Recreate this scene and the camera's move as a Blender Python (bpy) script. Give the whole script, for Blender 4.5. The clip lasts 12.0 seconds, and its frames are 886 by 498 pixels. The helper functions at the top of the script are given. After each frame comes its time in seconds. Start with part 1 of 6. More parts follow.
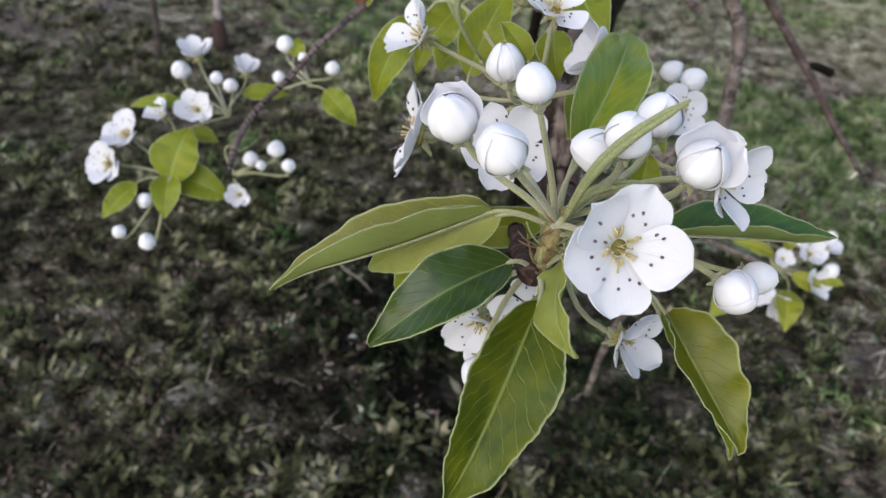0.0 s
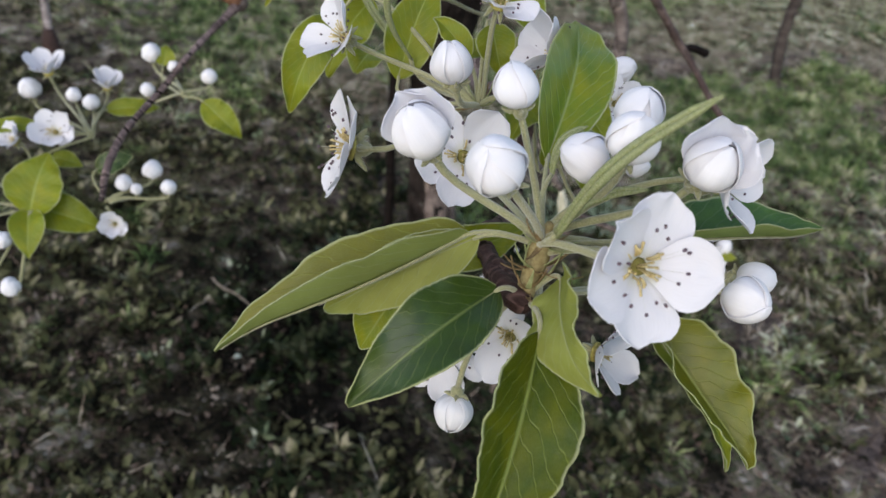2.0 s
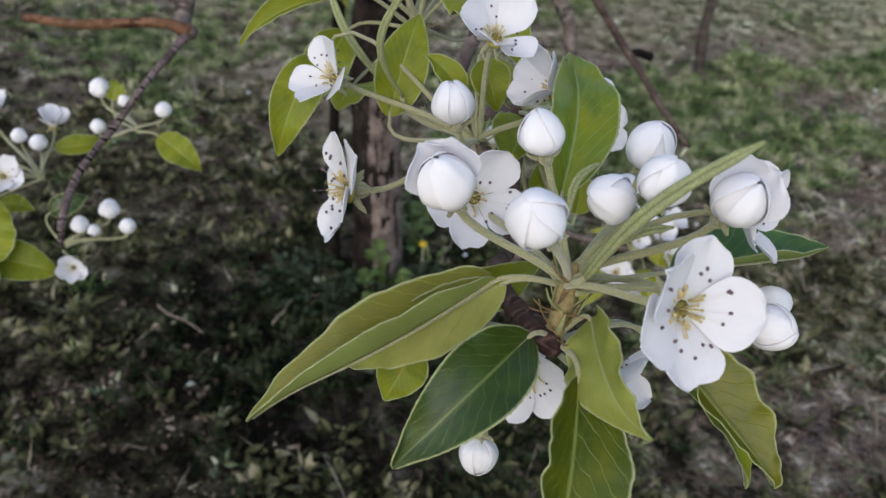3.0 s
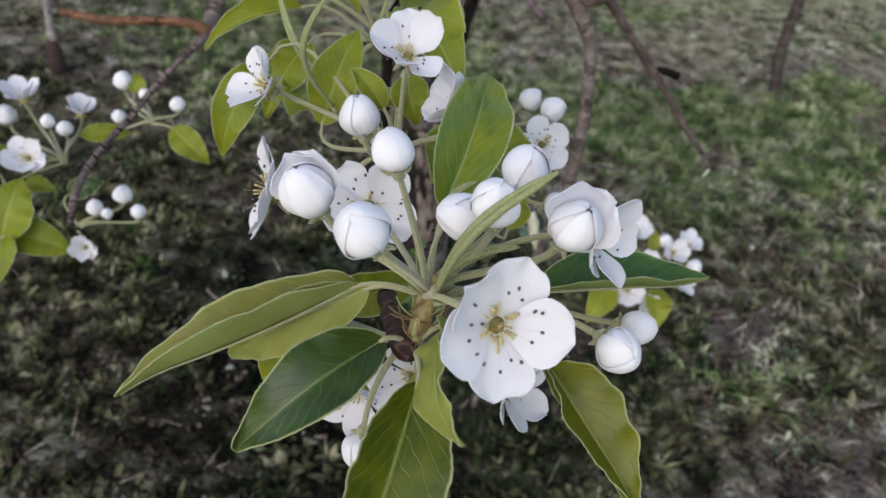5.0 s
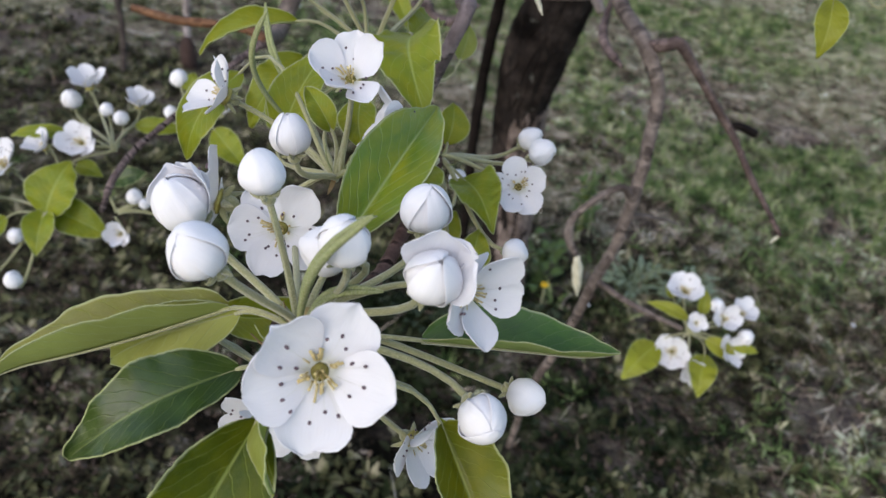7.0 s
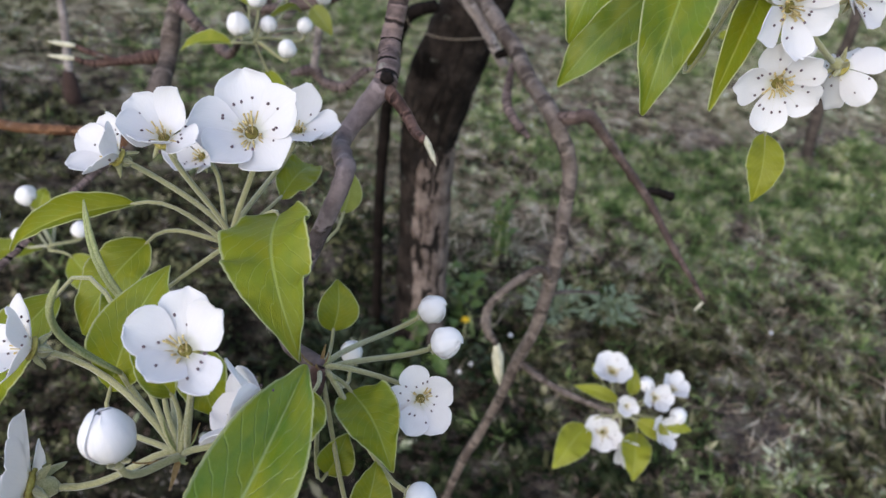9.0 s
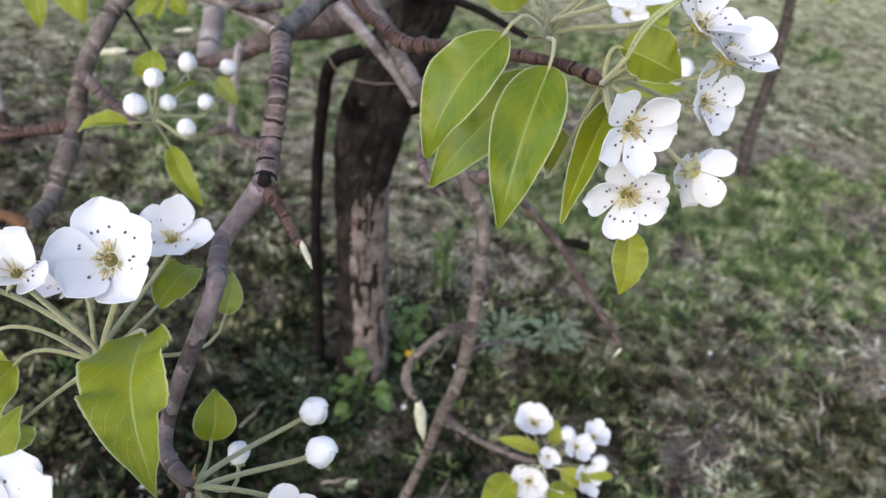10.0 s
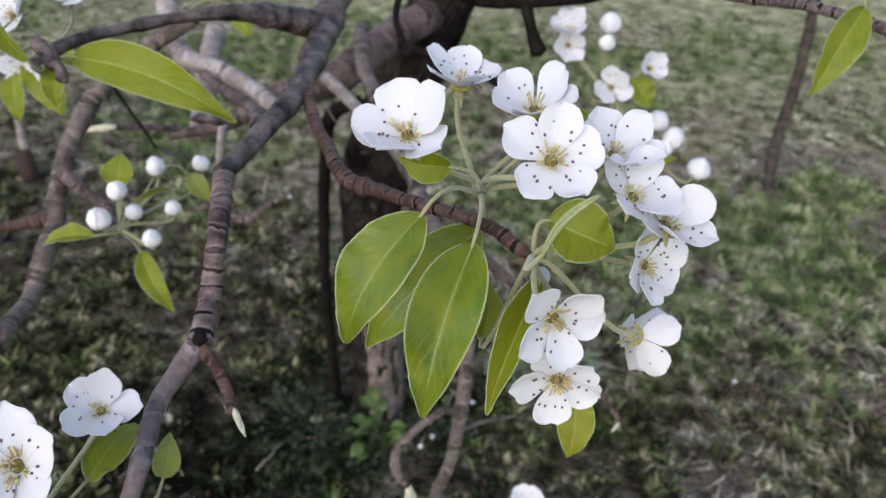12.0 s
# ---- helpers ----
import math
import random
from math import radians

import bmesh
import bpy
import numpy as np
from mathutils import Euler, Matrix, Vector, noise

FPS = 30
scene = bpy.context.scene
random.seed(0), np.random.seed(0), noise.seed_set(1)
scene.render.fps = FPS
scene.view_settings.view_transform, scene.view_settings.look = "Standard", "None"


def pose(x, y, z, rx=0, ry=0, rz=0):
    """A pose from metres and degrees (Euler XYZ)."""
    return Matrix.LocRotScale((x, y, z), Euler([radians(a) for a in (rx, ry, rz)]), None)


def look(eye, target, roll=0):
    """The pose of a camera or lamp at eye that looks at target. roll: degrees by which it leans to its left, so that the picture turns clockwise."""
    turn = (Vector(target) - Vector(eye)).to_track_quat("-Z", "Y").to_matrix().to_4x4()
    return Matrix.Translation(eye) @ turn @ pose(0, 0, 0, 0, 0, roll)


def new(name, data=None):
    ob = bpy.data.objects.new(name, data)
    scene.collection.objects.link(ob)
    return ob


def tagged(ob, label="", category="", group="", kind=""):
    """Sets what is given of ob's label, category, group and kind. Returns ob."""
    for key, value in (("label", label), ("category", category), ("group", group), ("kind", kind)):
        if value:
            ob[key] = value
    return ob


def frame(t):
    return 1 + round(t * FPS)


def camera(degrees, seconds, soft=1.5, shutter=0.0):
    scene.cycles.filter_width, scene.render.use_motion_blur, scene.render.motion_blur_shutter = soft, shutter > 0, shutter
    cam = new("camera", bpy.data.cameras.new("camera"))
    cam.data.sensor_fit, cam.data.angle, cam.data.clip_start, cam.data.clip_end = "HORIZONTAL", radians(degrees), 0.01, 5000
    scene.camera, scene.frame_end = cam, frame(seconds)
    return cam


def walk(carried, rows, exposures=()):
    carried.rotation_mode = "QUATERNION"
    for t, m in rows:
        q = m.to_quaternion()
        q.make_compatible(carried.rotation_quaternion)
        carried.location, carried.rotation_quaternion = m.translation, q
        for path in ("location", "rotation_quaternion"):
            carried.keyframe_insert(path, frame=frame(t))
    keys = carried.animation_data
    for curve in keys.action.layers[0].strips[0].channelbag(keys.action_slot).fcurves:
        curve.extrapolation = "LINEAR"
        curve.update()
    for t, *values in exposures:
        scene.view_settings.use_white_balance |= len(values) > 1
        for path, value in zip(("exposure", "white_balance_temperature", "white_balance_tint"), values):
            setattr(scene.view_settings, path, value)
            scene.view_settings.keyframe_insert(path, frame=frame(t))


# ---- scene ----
cam = camera(58.0, 12.0)
PATH = [
    (0, (0.0188, -0.0158, 0.9953), (-0.0021, 0.3802, 0.6908), 2.94),
    (0.5, (0.0314, 0.0021, 0.9938), (0.0153, 0.3977, 0.6885), 3.07),
    (1, (0.0226, 0.0123, 0.9901), (0.0294, 0.4113, 0.6889), 4.20),
    (1.5, (0.0045, 0.0154, 0.9832), (0.0399, 0.4133, 0.6825), 4.98),
    (2, (-0.0115, 0.0160, 0.9815), (0.0516, 0.4094, 0.6796), 5.01),
    (2.5, (-0.0289, 0.0198, 0.9844), (0.0500, 0.4102, 0.6821), 4.97),
    (3, (-0.0340, 0.0295, 0.9883), (0.0681, 0.4175, 0.6899), 4.57),
    (3.5, (-0.0229, 0.0376, 0.9904), (0.0861, 0.4243, 0.6929), 3.93),
    (5.5, (0.0372, 0.0064, 1.0026), (0.0706, 0.4045, 0.7020), 4.67),
    (6, (0.0556, 0.0102, 0.9991), (0.0714, 0.4096, 0.6987), 4.72),
    (6.5, (0.0711, 0.0113, 1.0016), (0.0695, 0.4172, 0.7097), 5.62),
    (7, (0.0836, 0.0253, 1.0007), (0.0706, 0.4309, 0.7085), 6.31),
    (7.5, (0.0949, 0.0574, 1.0073), (0.0880, 0.4628, 0.7148), 5.93),
    (7.7, (0.0940, 0.0679, 1.0119), (0.0942, 0.4742, 0.7205), 6.52),
    (9.3, (0.0869, 0.1241, 1.0366), (0.1297, 0.5300, 0.7478), 6.26),
    (9.5, (0.0906, 0.1267, 1.0424), (0.1380, 0.5339, 0.7562), 6.54),
    (10, (0.1169, 0.1313, 1.0632), (0.1798, 0.5416, 0.7845), 6.26),
    (10.5, (0.1331, 0.1371, 1.0821), (0.1941, 0.5463, 0.8014), 5.11),
    (11, (0.1455, 0.1542, 1.0919), (0.1985, 0.5612, 0.8065), 4.28),
    (11.5, (0.1547, 0.1665, 1.1012), (0.2048, 0.5792, 0.8235), 3.46),
    (12, (0.1547, 0.1739, 1.1084), (0.1969, 0.5869, 0.8298), 3.22),
]
EXPOSURES = [(0, 0.95), (1, 0.88), (2, 0.78), (3.5, 0.66), (5.5, 0.76), (7, 0.86), (7.7, 0.89), (9.3, 1.0), (9.6, 1.08), (10, 1.27), (10.5, 1.05), (11.2, 0.93), (12, 0.94)]
walk(cam, [(t, look(eye, target, roll)) for t, eye, target, roll in PATH], EXPOSURES)
cam.data.dof.use_dof = True
cam.data.dof.focus_distance = 0.24
cam.data.dof.aperture_fstop = 20

# ---- light: a hazy evening sky with a weak, wide sun ----
world = bpy.data.worlds.new("sky")
scene.world = world
world.use_nodes = True
wn = world.node_tree.nodes
sky = wn.new("ShaderNodeTexSky")
sky.sky_type = "NISHITA"
sky.sun_disc = False
sky.sun_elevation = radians(34)
sky.sun_rotation = radians(215)
sky.dust_density = 1.2
sky.air_density = 1.2
wn["Background"].inputs["Strength"].default_value = 0.145
world.node_tree.links.new(sky.outputs["Color"], wn["Background"].inputs["Color"])
sun_data = bpy.data.lights.new("sun", "SUN")
sun_data.energy = 1.15
sun_data.angle = radians(80)
sun_data.color = (1.0, 0.91, 0.85)
sun = new("sun", sun_data)
sun.matrix_world = look((0, 0, 8), (2.4, 4.4, 3.6))

# ---- materials ----
def material(name, rough=0.5):
    m = bpy.data.materials.new(name)
    m.use_nodes = True
    nt = m.node_tree
    b = nt.nodes["Principled BSDF"]
    b.inputs["Roughness"].default_value = rough
    return m, nt, b


def node(nt, kind, **values):
    n = nt.nodes.new(kind)
    for key, value in values.items():
        if key in n.inputs:
            n.inputs[key].default_value = value
    return n


def math_node(nt, op, a, b=0.0, c=0.0):
    n = nt.nodes.new("ShaderNodeMath")
    n.operation = op
    for slot, v in zip(n.inputs, (a, b, c)):
        if isinstance(v, (int, float)):
            slot.default_value = v
        else:
            nt.links.new(v, slot)
    return n.outputs[0]


def mix_color(nt, fac, a, b, blend="MIX"):
    n = nt.nodes.new("ShaderNodeMix")
    n.data_type, n.blend_type = "RGBA", blend
    for slot, v in ((n.inputs[0], fac), (n.inputs[6], a), (n.inputs[7], b)):
        if isinstance(v, (int, float)):
            slot.default_value = v
        elif isinstance(v, tuple):
            slot.default_value = (*v, 1) if len(v) == 3 else v
        else:
            nt.links.new(v, slot)
    return n.outputs[2]


def ramp(nt, value, stops):
    n = nt.nodes.new("ShaderNodeValToRGB")
    el = n.color_ramp.elements
    while len(el) < len(stops):
        el.new(0.5)
    for e, (p, c) in zip(el, stops):
        e.position, e.color = p, (*c, 1)
    nt.links.new(value, n.inputs[0])
    return n.outputs[0]


def noise_tex(nt, coord, scale, detail=4.0, rough=0.55, stretch=None):
    if stretch:
        mp = nt.nodes.new("ShaderNodeMapping")
        mp.inputs["Scale"].default_value = stretch
        nt.links.new(coord, mp.inputs[0])
        coord = mp.outputs[0]
    n = node(nt, "ShaderNodeTexNoise", Scale=scale, Detail=detail, Roughness=rough)
    nt.links.new(coord, n.inputs["Vector"])
    return n.outputs[0]


def bump(nt, bsdf, height, strength, distance):
    n = node(nt, "ShaderNodeBump", Strength=strength, Distance=distance)
    nt.links.new(height, n.inputs["Height"])
    nt.links.new(n.outputs[0], bsdf.inputs["Normal"])
    return n.outputs[0]


def see_through(nt, bsdf, color, share, normal=None):
    """Lets some light pass a thin leaf or petal."""
    t = nt.nodes.new("ShaderNodeBsdfTranslucent")
    if isinstance(color, tuple):
        t.inputs[0].default_value = (*color, 1)
    else:
        nt.links.new(color, t.inputs[0])
    mixer = nt.nodes.new("ShaderNodeMixShader")
    mixer.inputs[0].default_value = share
    nt.links.new(bsdf.outputs[0], mixer.inputs[1])
    nt.links.new(t.outputs[0], mixer.inputs[2])
    nt.links.new(mixer.outputs[0], nt.nodes["Material Output"].inputs[0])


def petal_material(name, tint, base_tint, share):
    m, nt, b = material(name, 0.6)
    uv = nt.nodes.new("ShaderNodeTexCoord").outputs["UV"]
    sep = nt.nodes.new("ShaderNodeSeparateXYZ")
    nt.links.new(uv, sep.inputs[0])
    veins = noise_tex(nt, uv, 3.0, 3, 0.5, (1.2, 14, 1))
    blotch = noise_tex(nt, nt.nodes.new("ShaderNodeTexCoord").outputs["Object"], 160, 3)
    c = mix_color(nt, ramp(nt, veins, ((0.35, (0, 0, 0)), (0.7, (1, 1, 1)))), tint, tuple(v * 0.94 for v in tint))
    c = mix_color(nt, ramp(nt, blotch, ((0.55, (0, 0, 0)), (0.8, (0.35, 0.35, 0.35)))), c, base_tint)
    claw = ramp(nt, sep.outputs[0], ((0.0, (1, 1, 1)), (0.22, (0, 0, 0))))
    c = mix_color(nt, math_node(nt, "MULTIPLY", claw, 0.5), c, (0.62, 0.64, 0.42))
    nt.links.new(c, b.inputs["Base Color"])
    b.inputs["Specular IOR Level"].default_value = 0.25
    bump(nt, b, veins, 0.25, 0.0006)
    see_through(nt, b, c, share)
    return m


def leaf_material(name, face, vein, rim, through_color, rough, share, patch=None, gloss=0.4, coat=0.0):
    m, nt, b = material(name, rough)
    tc = nt.nodes.new("ShaderNodeTexCoord")
    sep = nt.nodes.new("ShaderNodeSeparateXYZ")
    nt.links.new(tc.outputs["UV"], sep.inputs[0])
    u, v = sep.outputs[0], sep.outputs[1]
    side = math_node(nt, "ABSOLUTE", v)
    wob = noise_tex(nt, tc.outputs["UV"], 2.4, 2)
    lane = math_node(nt, "ADD", math_node(nt, "MULTIPLY", u, 10.0), math_node(nt, "MULTIPLY", side, -2.9))
    lane = math_node(nt, "ADD", lane, math_node(nt, "MULTIPLY", wob, 1.3))
    saw = math_node(nt, "ABSOLUTE", math_node(nt, "SUBTRACT", math_node(nt, "FRACT", lane), 0.5))
    lateral = ramp(nt, saw, ((0.0, (1, 1, 1)), (0.022, (0.8, 0.8, 0.8)), (0.065, (0, 0, 0))))
    rib = ramp(nt, side, ((0.0, (1, 1, 1)), (0.022, (1, 1, 1)), (0.055, (0, 0, 0))))
    net = node(nt, "ShaderNodeTexVoronoi", Scale=26.0)
    net.feature = "DISTANCE_TO_EDGE"
    mp = nt.nodes.new("ShaderNodeMapping")
    mp.inputs["Scale"].default_value = (2.2, 1, 1)
    nt.links.new(tc.outputs["UV"], mp.inputs[0])
    nt.links.new(mp.outputs[0], net.inputs["Vector"])
    fine = ramp(nt, net.outputs[0], ((0.0, (1, 1, 1)), (0.12, (0, 0, 0))))
    mottle = noise_tex(nt, tc.outputs["Object"], 90, 4)
    rnd = nt.nodes.new("ShaderNodeObjectInfo").outputs["Random"]
    dark = tuple(x * 0.72 for x in face)
    lite = tuple(min(1, x * 1.25) for x in face)
    c = mix_color(nt, ramp(nt, mottle, ((0.3, (0, 0, 0)), (0.7, (1, 1, 1)))), dark, lite)
    if patch:
        big = noise_tex(nt, tc.outputs["UV"], 1.5, 3, 0.6, (2.3, 1.0, 1))
        c = mix_color(nt, ramp(nt, big, ((0.38, (0, 0, 0)), (0.68, (1, 1, 1)))), c, patch)
    c = mix_color(nt, math_node(nt, "MULTIPLY", rnd, 0.35), c, (face[0] * 1.5, face[1] * 1.15, face[2] * 0.7))
    c = mix_color(nt, math_node(nt, "MULTIPLY", fine, 0.18), c, vein)
    c = mix_color(nt, math_node(nt, "MULTIPLY", lateral, 0.55), c, vein)
    c = mix_color(nt, rib, c, vein)
    edge = ramp(nt, side, ((0.945, (0, 0, 0)), (0.985, (1, 1, 1))))
    c = mix_color(nt, math_node(nt, "MULTIPLY", edge, 0.75), c, rim)
    nt.links.new(c, b.inputs["Base Color"])
    h = math_node(nt, "ADD", math_node(nt, "MULTIPLY", lateral, -0.7), math_node(nt, "MULTIPLY", fine, -0.10))
    h = math_node(nt, "ADD", h, math_node(nt, "MULTIPLY", rib, -1.0))
    nrm = bump(nt, b, math_node(nt, "ADD", h, math_node(nt, "MULTIPLY", mottle, 0.35)), 0.5, 0.0005)
    b.inputs["Specular IOR Level"].default_value = gloss
    b.inputs["Coat Weight"].default_value = coat
    b.inputs["Coat Roughness"].default_value = 0.26
    see_through(nt, b, through_color, share)
    return m


def plain_material(name, a, b_col, rough, scale=220, share=0.0, depth=0.0004):
    m, nt, b = material(name, rough)
    tc = nt.nodes.new("ShaderNodeTexCoord")
    n1 = noise_tex(nt, tc.outputs["Object"], scale, 5)
    n2 = noise_tex(nt, tc.outputs["Object"], scale * 0.17, 3)
    c = mix_color(nt, ramp(nt, n1, ((0.35, (0, 0, 0)), (0.68, (1, 1, 1)))), a, b_col)
    c = mix_color(nt, ramp(nt, n2, ((0.4, (0, 0, 0)), (0.75, (0.6, 0.6, 0.6)))), c, tuple(v * 0.6 for v in b_col))
    nt.links.new(c, b.inputs["Base Color"])
    b.inputs["Specular IOR Level"].default_value = 0.2
    bump(nt, b, n1, 0.5, depth)
    if share:
        see_through(nt, b, c, share)
    return m


def bark_material(name, a, b_col, rings, scale=60, rough=0.75, lichen=0.0, scar=0.45):
    """Bark whose length runs along the first map direction, in metres, and whose girth along the second."""
    m, nt, b = material(name, rough)
    tc = nt.nodes.new("ShaderNodeTexCoord")
    grain = noise_tex(nt, tc.outputs["Object"], scale * 4, 6, 0.65)
    blotch = noise_tex(nt, tc.outputs["Object"], scale * 0.7, 4)
    c = mix_color(nt, ramp(nt, blotch, ((0.35, (0, 0, 0)), (0.65, (1, 1, 1)))), a, b_col)
    c = mix_color(nt, ramp(nt, grain, ((0.45, (0, 0, 0)), (0.75, (0.7, 0.7, 0.7)))), c, tuple(v * 0.45 for v in a))
    h = grain
    if rings:
        sep = nt.nodes.new("ShaderNodeSeparateXYZ")
        nt.links.new(tc.outputs["UV"], sep.inputs[0])
        wob = noise_tex(nt, tc.outputs["UV"], 9.0, 3, 0.6, (8, 0.16, 1))
        lane = math_node(nt, "ADD", math_node(nt, "MULTIPLY", sep.outputs[0], rings), math_node(nt, "MULTIPLY", wob, 1.1))
        saw = math_node(nt, "ABSOLUTE", math_node(nt, "SUBTRACT", math_node(nt, "FRACT", lane), 0.5))
        gate = noise_tex(nt, tc.outputs["UV"], 4.0, 2, 0.5, (26, 0.55, 1))
        gated = ramp(nt, gate, ((0.40, (0, 0, 0)), (0.47, (1, 1, 1))))
        ring = math_node(nt, "MULTIPLY", ramp(nt, saw, ((0.0, (1, 1, 1)), (0.07, (1, 1, 1)), (0.12, (0, 0, 0)))), gated)
        lip = math_node(nt, "MULTIPLY", ramp(nt, saw, ((0.11, (0, 0, 0)), (0.15, (1, 1, 1)), (0.28, (0, 0, 0)))), gated)
        # the rings come in stretches, with smooth bark between
        spell = ramp(nt, noise_tex(nt, tc.outputs["UV"], 1.0, 2, 0.5, (16, 0.1, 1)), ((0.40, (0.3, 0.3, 0.3)), (0.50, (1, 1, 1))))
        ring = math_node(nt, "MULTIPLY", ring, spell)
        c = mix_color(nt, math_node(nt, "MULTIPLY", lip, 0.45), c, tuple(min(0.5, v * 1.7) for v in b_col))
        c = mix_color(nt, math_node(nt, "MULTIPLY", ring, scar), c, (0.004, 0.003, 0.003))
        h = math_node(nt, "ADD", grain, math_node(nt, "MULTIPLY", ring, -2.2 * scar))
    if lichen:
        spot = noise_tex(nt, tc.outputs["Object"], scale * 1.3, 5)
        c = mix_color(nt, ramp(nt, spot, ((0.66, (0, 0, 0)), (0.74, (lichen, lichen, lichen)))), c, (0.33, 0.34, 0.31))
    nt.links.new(c, b.inputs["Base Color"])
    b.inputs["Specular IOR Level"].default_value = 0.06 if rough > 0.45 else 0.3
    bump(nt, b, h, 0.8, 0.0014)
    return m


bud_white = petal_material("bud_white", (0.835, 0.828, 0.86), (0.83, 0.785, 0.81), 0.32)
petal_white = petal_material("petal_white", (0.81, 0.803, 0.84), (0.80, 0.765, 0.795), 0.44)
leaf_under = leaf_material("leaf_under", (0.25, 0.33, 0.105), (0.36, 0.42, 0.20), (0.44, 0.46, 0.29), (0.36, 0.44, 0.03), 0.65, 0.40)
leaf_dark = leaf_material("leaf_dark", (0.014, 0.034, 0.002), (0.095, 0.130, 0.030), (0.30, 0.33, 0.18), (0.085, 0.17, 0.003), 0.30, 0.15, (0.029, 0.060, 0.002), 0.35, 0.30)
leaf_mid = leaf_material("leaf_mid", (0.033, 0.058, 0.002), (0.18, 0.22, 0.045), (0.36, 0.37, 0.20), (0.26, 0.29, 0.002), 0.36, 0.27, (0.100, 0.112, 0.002), 0.22)
leaf_young = leaf_material("leaf_young", (0.140, 0.190, 0.012), (0.27, 0.32, 0.07), (0.44, 0.45, 0.25), (0.34, 0.38, 0.008), 0.42, 0.30, (0.215, 0.225, 0.005), 0.25, 0.05)
leaf_golden = leaf_material("leaf_golden", (0.088, 0.110, 0.003), (0.26, 0.29, 0.06), (0.42, 0.43, 0.22), (0.31, 0.32, 0.002), 0.34, 0.30, (0.160, 0.155, 0.002), 0.30, 0.15)
leaf_glossy = leaf_material("leaf_glossy", (0.090, 0.168, 0.008), (0.26, 0.33, 0.10), (0.42, 0.45, 0.26), (0.38, 0.44, 0.006), 0.34, 0.34, (0.225, 0.250, 0.004), 0.4, 0.25)
leaf_shiny = leaf_material("leaf_shiny", (0.075, 0.135, 0.008), (0.20, 0.26, 0.05), (0.44, 0.46, 0.26), (0.30, 0.36, 0.005), 0.32, 0.28, (0.180, 0.200, 0.005), 0.35, 0.15)
leaf_deep = leaf_material("leaf_deep", (0.026, 0.078, 0.007), (0.12, 0.18, 0.05), (0.36, 0.39, 0.24), (0.14, 0.26, 0.006), 0.32, 0.22, (0.055, 0.125, 0.008), 0.4, 0.3)
leaf_pale = leaf_material("leaf_pale", (0.24, 0.28, 0.07), (0.34, 0.37, 0.16), (0.48, 0.50, 0.30), (0.42, 0.45, 0.06), 0.55, 0.38, (0.20, 0.25, 0.045))
leaf_yellow = leaf_material("leaf_yellow", (0.22, 0.245, 0.015), (0.33, 0.35, 0.07), (0.42, 0.44, 0.16), (0.42, 0.42, 0.01), 0.45, 0.35)
leaf_down = plain_material("leaf_down", (0.25, 0.29, 0.11), (0.40, 0.42, 0.22), 0.9, 2200, 0.15, 0.0005)
scale_brown = plain_material("scale_brown", (0.17, 0.105, 0.045), (0.30, 0.22, 0.11), 0.8, 900, 0.12)
stem_green = plain_material("stem_green", (0.205, 0.205, 0.085), (0.37, 0.36, 0.21), 0.85, 2600, 0.06, 0.0006)
stem_green.node_tree.nodes["Principled BSDF"].inputs["Sheen Weight"].default_value = 0.5
leaf_wool = plain_material("leaf_wool", (0.20, 0.235, 0.085), (0.36, 0.38, 0.22), 0.9, 1800, 0.12, 0.0008)
stem_brown = plain_material("stem_brown", (0.20, 0.15, 0.06), (0.30, 0.25, 0.12), 0.8, 900, 0.05)
heart = plain_material("heart", (0.40, 0.37, 0.11), (0.28, 0.22, 0.05), 0.6, 700)
stub_cream = plain_material("stub_cream", (0.70, 0.61, 0.33), (0.46, 0.34, 0.14), 0.6, 700, 0.15)
pit_dark = plain_material("pit_dark", (0.20, 0.18, 0.045), (0.12, 0.10, 0.025), 0.7, 700)
anther_plum = plain_material("anther_plum", (0.06, 0.04, 0.055), (0.16, 0.11, 0.13), 0.7, 1500)
ring_bark = bark_material("ring_bark", (0.036, 0.027, 0.028), (0.178, 0.134, 0.132), 120, 70, 0.60, 0.45, 0.97)
smooth_bark = bark_material("smooth_bark", (0.108, 0.083, 0.086), (0.205, 0.165, 0.168), 30, 60, 0.6, 0.3)
wet_bark = bark_material("wet_bark", (0.009, 0.0065, 0.007), (0.150, 0.108, 0.104), 0, 120, 0.42, 0.6)
twig_bark = bark_material("twig_bark", (0.040, 0.023, 0.020), (0.110, 0.068, 0.060), 110, 70, 0.5, 0.35, 0.85)
branch_bark = bark_material("branch_bark", (0.066, 0.051, 0.046), (0.175, 0.143, 0.130), 28, 60, 0.7, 0.2)
grey_bark = bark_material("grey_bark", (0.20, 0.168, 0.166), (0.31, 0.268, 0.266), 18, 50, 0.75, 0.3)
limb_bark = bark_material("limb_bark", (0.055, 0.038, 0.036), (0.135, 0.100, 0.094), 14, 45, 0.6, 0.2)
red_bark = bark_material("red_bark", (0.080, 0.038, 0.022), (0.150, 0.082, 0.048), 14, 60, 0.5, 0.1)
dark_bark = bark_material("dark_bark", (0.006, 0.0047, 0.0043), (0.016, 0.012, 0.011), 20, 60, 0.8, 0.1)
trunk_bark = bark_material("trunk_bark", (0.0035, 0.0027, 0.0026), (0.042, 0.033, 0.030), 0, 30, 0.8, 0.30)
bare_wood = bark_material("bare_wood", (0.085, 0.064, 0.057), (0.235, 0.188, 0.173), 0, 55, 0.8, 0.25)
